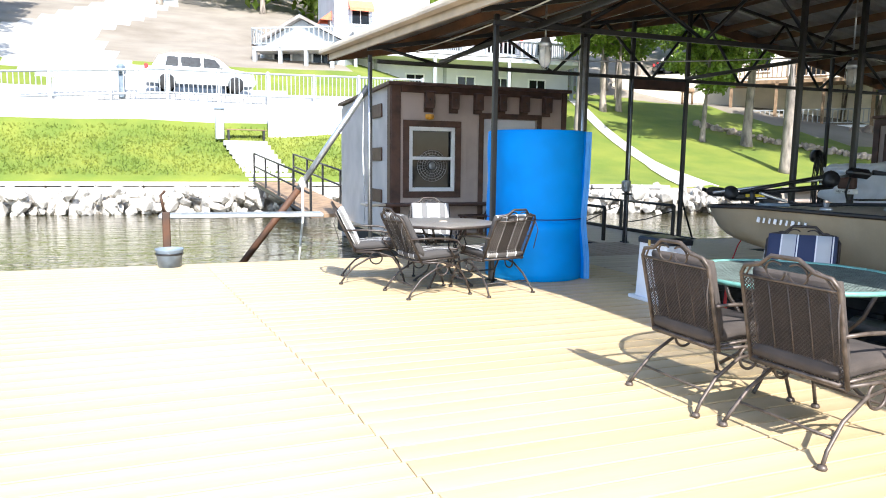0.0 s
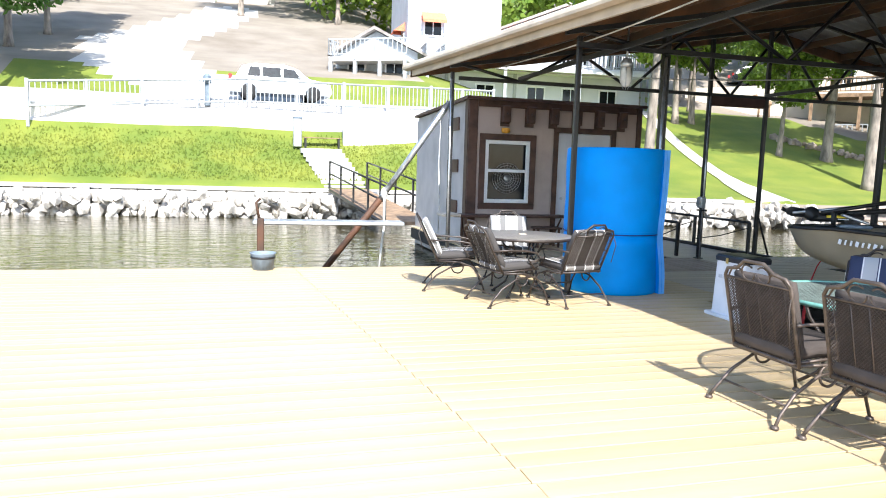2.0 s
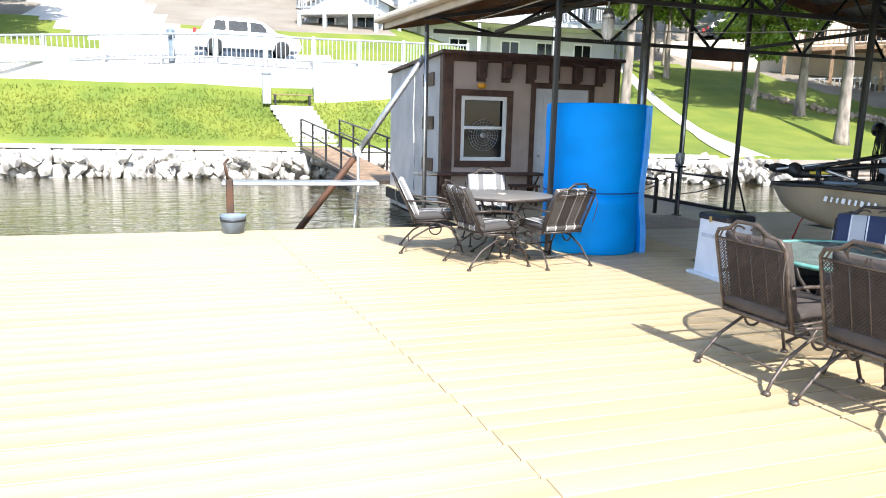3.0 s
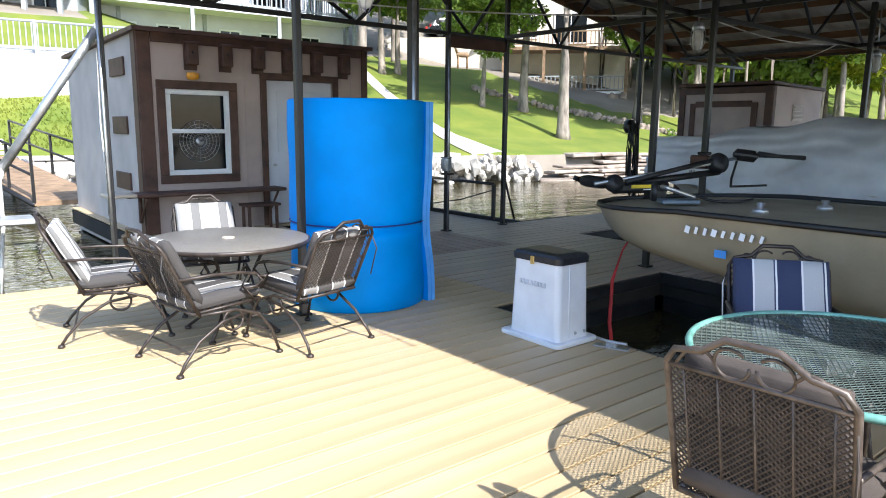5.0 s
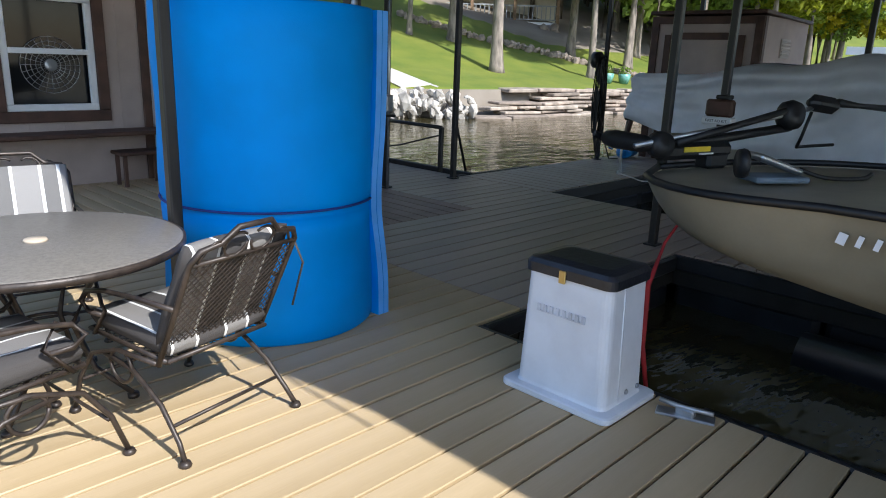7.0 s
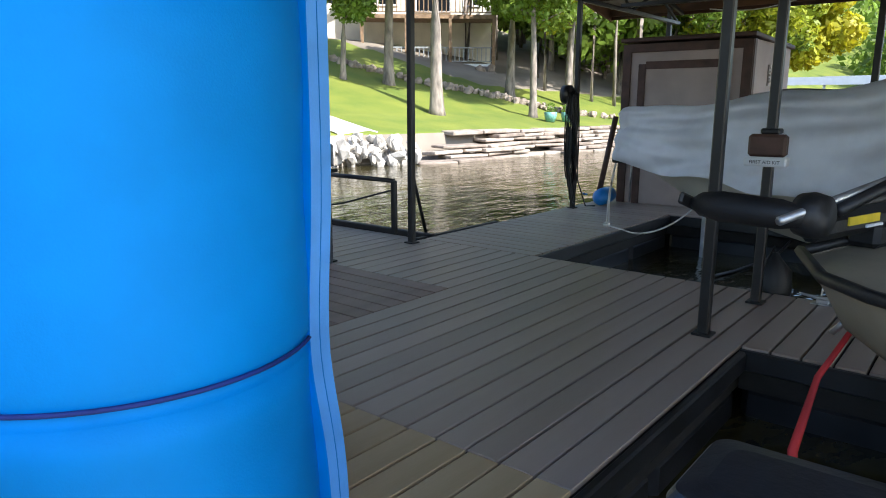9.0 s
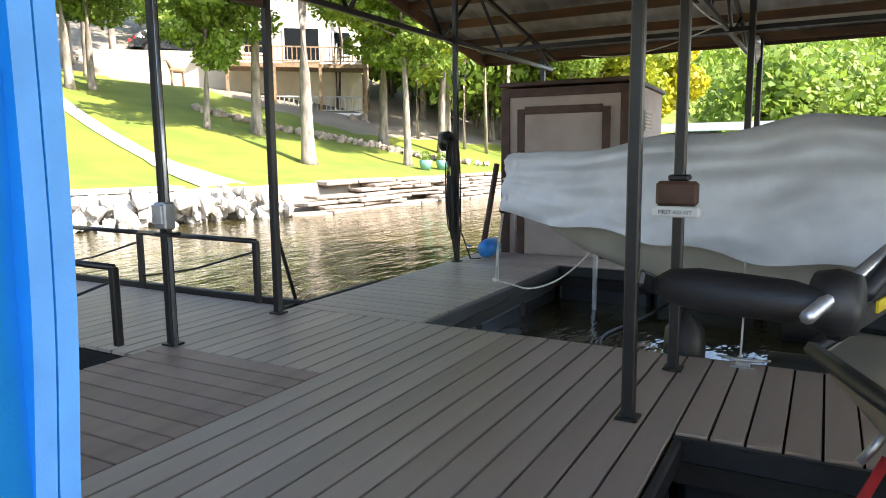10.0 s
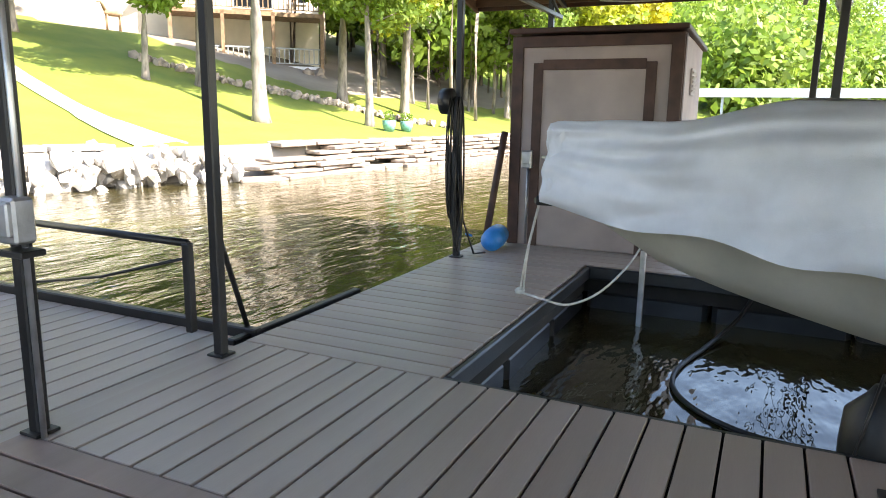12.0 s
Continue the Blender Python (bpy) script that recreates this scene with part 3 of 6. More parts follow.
def build_shed():
    X0, X1, Y0, Y1, H = 3.44, 7.16, 12.74, 17.0, 2.83
    sh = thing("dock_shed", (0, 0, 0), "beige panelled dock shed with dark brown trim", "shed")
    wx0, wx1, wz0, wz1 = 3.78, 4.72, 0.84, 2.07
    dx0, dx1, dz1 = 5.32, 6.5, 2.27
    t = 0.1
    def seg(a, b, z0, z1):
        part("front_panel", Sh().box(((a + b) / 2, Y0 + t / 2, (z0 + z1) / 2), (b - a, t, z1 - z0)), "siding", sh)
    seg(X0, wx0, -0.02, H), seg(wx0, wx1, -0.02, wz0), seg(wx0, wx1, wz1, H), seg(wx1, dx0, -0.02, H), seg(dx0, dx1, dz1, H), seg(dx1, X1, -0.02, H)

    for x in (X0 + t / 2, X1 - t / 2):
        side = Sh().add([(x - t / 2, Y0 + t, -0.42), (x + t / 2, Y0 + t, -0.42), (x + t / 2, Y1, -0.42), (x - t / 2, Y1, -0.42), (x - t / 2, Y0 + t, H), (x + t / 2, Y0 + t, H), (x + t / 2, Y1, H - 0.12), (x - t / 2, Y1, H - 0.12)],
                 [(0, 3, 2, 1), (4, 5, 6, 7), (0, 1, 5, 4), (1, 2, 6, 5), (2, 3, 7, 6), (3, 0, 4, 7)])
        part("side_wall", side, "sidingw", sh, "pale side wall")
    part("back_wall", Sh().box(((X0 + X1) / 2, Y1 + 0.05, 1.1), (X1 - X0, 0.1, 3.1)), "sidingw", sh)
    part("roof", Sh().add([(X0 - 0.08, Y0 - 0.1, H + 0.0), (X1 + 0.08, Y0 - 0.1, H + 0.0), (X1 + 0.08, Y1 + 0.15, H - 0.1), (X0 - 0.08, Y1 + 0.15, H - 0.1), (X0 - 0.08, Y0 - 0.1, H + 0.06), (X1 + 0.08, Y0 - 0.1, H + 0.06), (X1 + 0.08, Y1 + 0.15, H - 0.04), (X0 - 0.08, Y1 + 0.15, H - 0.04)],
         [(0, 3, 2, 1), (4, 5, 6, 7), (0, 1, 5, 4), (1, 2, 6, 5), (2, 3, 7, 6), (3, 0, 4, 7)]), "trim", sh, "dark brown roof edge")
    # panel battens as grooves
    for x in (3.62, 3.98, 4.34, 4.98, 5.2, 6.62, 6.86):
        z0, z1 = 0.0, H - 0.02
        part("panel_seam", Sh().box((x, Y0 - 0.002, 0.42 if 3.7 < x < 4.8 else (z0 + z1) / 2), (0.012, 0.006, 0.66 if 3.7 < x < 4.8 else z1 - z0)), "siding", sh)
    for a, b in ((X0 - 0.015, X0 + 0.17), (X1 - 0.10, X1 + 0.015)):
        part("corner_board", Sh().box(((a + b) / 2, Y0 - 0.016, H / 2), (b - a, 0.03, H), ch=0.006), "trim", sh)
    part("corner_board", Sh().box((X0 - 0.016, Y0 + 0.1, H / 2), (0.03, 0.2, H), ch=0.006), "trim", sh)
    part("head_board", Sh().box(((X0 + X1) / 2 + 0.03, Y0 - 0.018, H - 0.06), (X1 - X0 - 0.3, 0.034, 0.14), ch=0.006), "trim", sh)
    for z in (0.62, 1.45, 2.3, ):
        part("side_block", Sh().box((X0 - 0.018, Y0 + 1.0, z + 0.1), (0.03, 0.75, 0.26), ch=0.006), "trim", sh)
    frame_boards(sh, wx0 - 0.12, wx1 + 0.12, wz0 - 0.12, wz1 + 0.12, Y0 - 0.02, 0.12, 0.035, "trim", "window_trim")
    win = part("window", Sh().box(((wx0 + wx1) / 2, Y0 + 0.075, (wz0 + wz1) / 2), (wx1 - wx0, 0.006, wz1 - wz0)), "glass", sh, "dark glass behind white sashes")
    frame_boards(win, wx0, wx1, wz0, wz1, Y0 + 0.01, 0.075, 0.05, "white", "sash_frame")
    part("meeting_rail", Sh().box(((wx0 + wx1) / 2, Y0 + 0.005, (wz0 + wz1) / 2 + 0.02), (wx1 - wx0 - 0.15, 0.05, 0.06), ch=0.006), "white", win)
    # door
    frame_boards(sh, dx0 - 0.1, dx1 + 0.1, -0.1, dz1 + 0.1, Y0 - 0.02, 0.1, 0.035, "trim", "door_trim")
    d = part("door", Sh().box(((dx0 + dx1) / 2, Y0 + 0.05, dz1 / 2), (dx1 - dx0 - 0.02, 0.045, dz1 - 0.02), ch=0.006), "doorw", sh, "plain white door, shut")
    for z0, z1 in ((0.25, 1.0), (1.15, 2.1)):
        part("door_panel", Sh().box(((dx0 + dx1) / 2, Y0 + 0.024, (z0 + z1) / 2), (0.8, 0.012, z1 - z0), ch=0.005), "doorw", d)
    part("door_handle", Sh().lathe([(0.0, 0), (0.026, 0.004), (0.012, 0.02), (0.024, 0.04), (0.022, 0.06), (0.0, 0.065)], (dx0 + 0.12, Y0 + 0.02, 0.95), 12, pose(0, 0, 0, 90, 0, 0)), "galv", d)
    # round fan behind the lower sash
    fan = thing("box_fan", ((wx0 + wx1) / 2 + 0.02, Y0 + 0.045, 1.33), "round grey pedestal fan standing behind the shed window", "fan")
    for r in (0.3, 0.25, 0.2, 0.15, 0.1):
        part("guard_ring", Sh().tube([(r * math.cos(a * math.pi / 14), 0, r * math.sin(a * math.pi / 14)) for a in range(29)], 0.004, 5), "fan", fan)
    sp = Sh()
    for a in range(24):
        t = a * math.pi / 12
        sp.tube([(0.06 * math.cos(t), -0.005, 0.06 * math.sin(t)), (0.3 * math.cos(t), -0.005, 0.3 * math.sin(t))], 0.0025, 4)
    part("guard_spokes", sp, "fan", fan)
    part("hub", Sh().lathe([(0.0, 0), (0.07, 0), (0.06, 0.012), (0, 0.014)], (0, 0, 0), 16, pose(0, 0, 0, 90, 0, 0)), "fan", fan)
    # shelf below the window
    s = thing("window_shelf", (0, 0, 0), "dark weathered wooden shelf on brackets below the window", "shelf")
    part("board", Sh().box((4.25, Y0 - 0.22, 0.60), (2.35, 0.40, 0.05), ch=0.012), "trim", s)
    part("board_end", Sh().box((3.02, Y0 - 0.22, 0.61), (0.38, 0.42, 0.05), ch=0.012), "gutter", s, "pale board end")
    for x in (3.35, 5.3):
        br = Sh().tube([(x, Y0 - 0.02, 0.57), (x, Y0 - 0.02, 0.18)], 0.028, 6)
        br.tube([(x, Y0 - 0.36, 0.56), (x, Y0 - 0.03, 0.2)], 0.02, 6)
        part("bracket", br, "trim", s)
    # lantern boxes in a row under the eave
    for i, x in enumerate((4.16, 4.67, 5.18, 5.68, 6.18, 6.69)):
        l = thing("wall_lantern", (x, Y0 - 0.06, 2.53), "small brown wooden bat-box lantern hung under the shed eave", "lantern", "shed lanterns")
        part("back", Sh().box((0, 0.03, 0), (0.19, 0.02, 0.38), ch=0.006), "trim", l)
        part("case", Sh().box((0, -0.04, 0.03), (0.16, 0.12, 0.30), ch=0.012), "trim", l)
        part("cap", Sh().box((0, -0.05, 0.19), (0.20, 0.16, 0.025), (8, 0, 0), ch=0.006), "trim", l)
        part("knob", Sh().lathe([(0, 0), (0.018, 0.003), (0.012, 0.015), (0, 0.017)], (0, -0.1, 0.05), 10, pose(0, 0, 0, 90, 0, 0)), "iron", l)
    am = thing("amber_lamp", (4.16, Y0 - 0.10, 2.26), "small round amber lamp on the shed wall", "lamp")
    part("lens", Sh().lathe([(0, -0.06), (0.07, -0.05), (0.09, -0.01), (0.08, 0.04), (0.0, 0.05)], (0, 0, 0), 16), "orange", am)
    part("mount", Sh().box((0, 0.06, 0.02), (0.06, 0.06, 0.05), ch=0.006), "trim", am)
    sb = thing("low_stool", (5.0, Y0 - 0.35, 0), "low brown wooden step stool by the shed door", "stool")
    part("top", Sh().box((0, 0, 0.38), (0.55, 0.32, 0.04), ch=0.008), "trim", sb)
    for x in (-0.22, 0.22):
        for y in (-0.11, 0.11):
            part("leg", Sh().box((x, y, 0.18), (0.04, 0.04, 0.36), ch=0.004), "trim", sb)


build_shed()


def build_far_shed():
    X0, X1, Y0, Y1, H = 13.0, 15.0, 8.53, 10.36, 2.36
    s = thing("far_shed", (0, 0, 0), "small beige dock locker shed with brown trim and a wide door", "shed")
    part("wall", Sh().box(((X0 + X1) / 2, (Y0 + Y1) / 2, H / 2), (X1 - X0, Y1 - Y0, H)), "siding", s)
    for y in (Y0 + 0.05, Y1 - 0.05):
        part("corner_board", Sh().box((X0 - 0.012, y, H / 2), (0.03, 0.13, H), ch=0.005), "trim", s)
    part("corner_board", Sh().box((X0 + 0.05, Y0 - 0.012, H / 2), (0.1, 0.03, H), ch=0.005), "trim", s)
    part("head_board", Sh().box((X0 - 0.014, (Y0 + Y1) / 2, H - 0.06), (0.03, Y1 - Y0 - 0.2, 0.12), ch=0.005), "trim", s)
    part("roof", Sh().box(((X0 + X1) / 2, (Y0 + Y1) / 2, H + 0.03), (X1 - X0 + 0.12, Y1 - Y0 + 0.1, 0.06), (0, 1.5, 0), ch=0.01), "trim", s, "dark corrugated roof edge")
    d0, d1, dz = 8.83, 10.06, 2.07
    dr = part("door", Sh().box((X0 - 0.012, (d0 + d1) / 2, dz / 2), (0.03, d1 - d0, dz - 0.02), ch=0.006), "siding", s, "beige door with brown frame")
    for y in (d0, d1):
        part("door_board", Sh().box((X0 - 0.03, y, dz / 2), (0.03, 0.11, dz), ch=0.005), "trim", dr)
    part("door_board", Sh().box((X0 - 0.03, (d0 + d1) / 2, dz - 0.02), (0.03, d1 - d0 - 0.11, 0.11), ch=0.005), "trim", dr)
    v = part("vent", Sh().box((X0 + 1.0, Y0 - 0.012, 1.9), (0.4, 0.02, 0.3), ch=0.004), "sidingw", s)
    for i in range(5):
        part("slat", Sh().box((X0 + 1.0, Y0 - 0.025, 1.8 + i * 0.05), (0.36, 0.02, 0.03), (30, 0, 0)), "sidingw", v)
    ob = thing("outlet_box", (X0 - 0.06, Y1 - 0.22, 1.0), "grey electrical outlet box on the small shed", "outlet box")
    part("case", Sh().box((0, 0, 0), (0.09, 0.12, 0.2), ch=0.01), "galv", ob)
    part("cover", Sh().box((-0.05, 0, 0.02), (0.02, 0.10, 0.14), ch=0.006), "galv", ob)
    part("conduit", Sh().tube([(0.02, 0.0, -0.1), (0.02, 0, -0.98)], 0.014, 8), "galv", ob)


build_far_shed()


# ---- blue foam roll ----
def build_roll():
    cx, cy, r, h = 3.88, 7.82, 0.61, 1.80
    ob = thing("foam_roll", (cx, cy, 0), "tall rolled-up bright blue foam water mat standing on end", "foam mat")
    prof = [(r - 0.06, 0.0), (r - 0.012, 0.0), (r, 0.012)] + [(r + 0.006 * math.sin(z * 9) - (0.012 if abs(z - 0.74) < 0.03 else 0), z) for z in [0.1 * i for i in range(1, 17)] + [0.70, 0.73, 0.745, 0.77]]
    prof = sorted(prof[:3], key=lambda p: p[1]) + sorted(prof[3:], key=lambda p: p[1]) + [(r, h - 0.015), (r - 0.015, h), (r - 0.06, h)]
    part("outer_layer", Sh().lathe(prof, n=64), "blue", ob)
    for k, rr in enumerate((r - 0.065, r - 0.13, r - 0.195)):
        part("inner_layer", Sh().lathe([(rr - 0.05, h - 0.03), (rr - 0.05, h - 0.004 * k), (rr, h - 0.004 * k), (rr, h - 0.03)], n=40), "bluelight" if k % 2 else "blue", ob)
    # loose outer end of the sheet
    def flap(off):
        def f(u, v):
            z = v * (h - 0.01)
            pinch = 0.07 * (1 - math.exp(-((z - 0.74) / 0.35) ** 2)) * (1.0 if z < 0.74 else 0.45)
            x = 0.33 + off + pinch * u
            y = lerp(0.10, -0.50, u)
            return (x + 0.03 * u, y, z)
        return f
    for k, mt in ((0, "blue"), (1, "blue")):
        sh = Sh()
        for off, flip in ((0.042 * k + 0.002, 0), (0.042 * k + 0.04, 1)):
            sh.grid(flap(off), 6, 24)
        part("loose_sheet", sh, mt, ob)
        e = Sh()
        a, b = flap(0.042 * k + 0.002), flap(0.042 * k + 0.04)
        e.grid(lambda u, v: tuple(lerp(p, q, u) for p, q in zip(a(1, v), b(1, v))), 1, 24)
        e.grid(lambda u, v: tuple(lerp(p, q, v) for p, q in zip(a(u, 1), b(u, 1))), 6, 1)
        part("sheet_edge", e, "bluelight", ob, "light blue cut foam edge")
    pts = [((r + 0.004) * math.cos(t), (r + 0.004) * math.sin(t), 0.745) for t in [0.15 + i * 0.1 for i in range(0, 58)]]
    pts += [(0.46, -0.47, 0.75), (0.46, -0.40, 0.75)]
    part("cord", Sh().tube(pts, 0.007, 6), "bluecord", ob, "thin navy tie cord")


build_roll()


# ---- patio furniture ----
def wires(w, h, step, rad, fn):
    """A diamond lattice over a panel w by h; fn places a flat point."""
    sh = Sh()
    n = int((w + h) / step)
    for s in (1, -1):
        for i in range(n + 1):
            c = i * step
            a = (max(0, c - h), min(c, h))
            b = (min(c, w), max(0, c - w))
            pts = []
            for k in range(4):
                x, z = lerp(a[0], b[0], k / 3), lerp(a[1], b[1], k / 3)
                pts.append(fn((x if s > 0 else w - x) - w / 2, z))
            sh.tube(pts, rad, 3, cap=False)
    return sh


def spring_chair(name, label, group, back, cushion, iron="iron", lattice="iron", brown=False):
    """A wrought-iron rocker with a lattice back, scrolled arms and hooped spring legs; it faces +y."""
    c = thing(name, (0, 0, 0), label, "chair", group)
    slope = 0.24 if brown else 0.50
    lean = lambda z: -0.22 - (z - 0.40) * slope
    z0, w, h = (0.36, 0.56, 0.50) if brown else (0.42, 0.52, 0.40)
    bk = lambda x, z: (x, lean(z + z0), z + z0)
    half, top = w / 2, z0 + h
    hoop = [(-half, 0.36), (-half, 0.6), (-half, top - 0.01), (-half + 0.03, top + 0.035), (-half + 0.12, top + 0.05), (-0.08, top + 0.105), (0.08, top + 0.105), (half - 0.12, top + 0.05), (half - 0.03, top + 0.035), (half, top - 0.01), (half, 0.6), (half, 0.36)]
    part("back_frame", Sh().tube([(x, lean(z), z) for x, z in hoop], 0.012, 8), iron, c)
    part("back_rail", Sh().tube([bk(-half, h - 0.02), bk(half, h - 0.02)], 0.009, 6), iron, c)
    part("back_rail", Sh().tube([bk(-half, 0.0), bk(half, 0.0)], 0.009, 6), iron, c)
    for s in (-1, 1):
        loop = [bk(s * (0.065 + 0.055 * math.cos(a)), h + 0.03 + 0.05 * math.sin(a)) for a in [math.pi * (1 + i / 8) for i in range(15)]]
        part("scroll", Sh().tube(loop, 0.006, 5), iron, c)
        arc = [bk(s * lerp(half - 0.03, 0.12, t), h - 0.015 + 0.075 * math.sin(t * math.pi * 0.8)) for t in [i / 8 for i in range(9)]]
        part("scroll", Sh().tube(arc, 0.006, 5), iron, c)
    part("back_lattice", wires(w - 0.02, h - 0.03, 0.030 if not brown else 0.022, 0.0030 if not brown else 0.0036, bk), lattice, c)
    if brown:
        for i in range(5):
            x = -half + w * (i + 0.5) / 5
            part("back_slat", Sh().tube([bk(x, 0.0), bk(x, h - 0.02)], 0.005, 4), "ironlight", c)
    part("seat_frame", Sh().tube([(-0.25, -0.24, 0.38), (0.25, -0.24, 0.38), (0.26, 0.24, 0.41), (-0.26, 0.24, 0.41), (-0.25, -0.24, 0.38)], 0.011, 8), iron, c)
    part("seat_lattice", wires(0.5, 0.46, 0.04, 0.002, lambda x, z: (x, z - 0.23, 0.375 + z * 0.06)), lattice, c)
    # cushions: seat and back pad with piping
    def pad(cx, cy, cz, sx, sy, sz, rx):
        m = pose(cx, cy, cz, rx, 0, 0)
        b = bmesh.new()
        bmesh.ops.create_cube(b, size=1)
        bmesh.ops.subdivide_edges(b, edges=list(b.edges), cuts=5, use_grid_fill=True)
        for v in b.verts:
            x, y, z = v.co * 2
            k = (1 - 0.16 * x ** 4) * (1 - 0.16 * y ** 4)
            v.co = Vector((x * sx / 2 * (1 - 0.05 * abs(z)), y * sy / 2 * (1 - 0.05 * abs(z)), z * sz / 2 * k + 0.008 * noise.noise(Vector((x * 2, y * 2, cz * 9)))))
        b.verts.index_update()
        sh = Sh().add([v.co for v in b.verts], [[v.index for v in f.verts] for f in b.faces], True)
        b.free()
        return sh, m
    sh, m = pad(0, 0.0, 0.445, 0.50, 0.50, 0.09, 3)
    part("seat_cushion", sh, cushion, c, m=m)
    if back:
        sh, m = pad(0, lean(0.65) + 0.062, 0.65, 0.50, 0.48, 0.075, 90 + math.degrees(math.atan(slope)))
        part("back_cushion", sh, back, c, m=m)
        part("tie", Sh().tube([(half, lean(0.8), 0.8), (half + 0.02, lean(0.8) - 0.03, 0.7), (half + 0.015, lean(0.7) - 0.02, 0.50)], 0.005, 5), cushion, c)
    for s in (-1, 1):
        x = s * 0.27
        part("arm", Sh().tube([(x, lean(0.62), 0.62), (x * 1.04, -0.12, 0.625), (x * 1.06, 0.08, 0.615), (x * 1.06, 0.2, 0.59), (x * 1.06, 0.25, 0.54), (x * 1.05, 0.2, 0.5), (x * 1.03, 0.12, 0.50)], 0.011, 8), iron, c)
        part("arm_post", Sh().tube([(x, 0.16, 0.61), (x * 1.02, 0.1, 0.52), (x, 0.2, 0.40)], 0.009, 6), iron, c)
        part("coil", Sh().tube([(x, 0.03 + 0.07 * math.cos(t), 0.30 + 0.07 * math.sin(t)) for t in [i * math.pi / 10 for i in range(21)]], 0.009, 6), iron, c)
        part("front_leg", Sh().tube([(x, -0.2, 0.37), (x, 0.05, 0.365), (x * 1.02, 0.22, 0.31), (x * 1.06, 0.31, 0.18), (x * 1.1, 0.36, 0.02)], 0.011, 8), iron, c)
        part("back_leg", Sh().tube([(x, 0.14, 0.33), (x, -0.05, 0.30), (x * 1.02, -0.22, 0.20), (x * 1.06, -0.33, 0.08), (x * 1.1, -0.37, 0.02)], 0.011, 8), iron, c)
        for y in (0.362, -0.372):
            part("foot", Sh().lathe([(0.0, 0), (0.022, 0), (0.026, 0.008), (0.02, 0.022), (0.0, 0.026)], (x * 1.1, y, 0), 12), iron, c)
    part("stretcher", Sh().tube([(-0.285, 0.3, 0.17), (0.285, 0.3, 0.17)], 0.008, 6), iron, c)
    part("stretcher", Sh().tube([(-0.285, -0.28, 0.13), (0.285, -0.28, 0.13)], 0.008, 6), iron, c)
    return c


def place_chairs():
    a = spring_chair("patio_chair", "black wrought-iron spring chair with grey striped cushions", "chairs round the stone table", "grey_stripe", "grey_stripe")
    a.matrix_basis = pose(2.17, 7.03, 0, 0, 0, -82)
    copy_thing(a, pose(2.90, 6.98, 0, 0, 0, 12))
    b = spring_chair("patio_chair", "black wrought-iron spring chair with white and grey striped cushions", "chairs round the stone table", "pale_stripe", "grey_stripe")
    b.matrix_basis = pose(1.82, 8.0, 0, 0, 0, -104)
    f = spring_chair("patio_chair", "black wrought-iron spring chair with mid-grey white-lined cushions", "chairs round the stone table", "mid_stripe", "grey_stripe")
    f.matrix_basis = pose(2.72, 8.37, 0, 0, 0, 168)
    d = spring_chair("lattice_chair", "brown iron armchair with an expanded-metal back and grey cushions", "chairs round the glass-green table", "brown_stripe", "brown_stripe", "ironlight", "mesh", True)
    d.matrix_basis = pose(2.74, 3.36, 0, 0, 0, -88)
    copy_thing(d, pose(2.82, 2.62, 0, 0, 0, -86))
    e = spring_chair("cushioned_chair", "iron armchair with navy and white striped cushions beside the slip", "chairs round the glass-green table", "navy_stripe", "navy_stripe")
    e.matrix_basis = pose(4.05, 3.95, 0, 0, 0, 128)


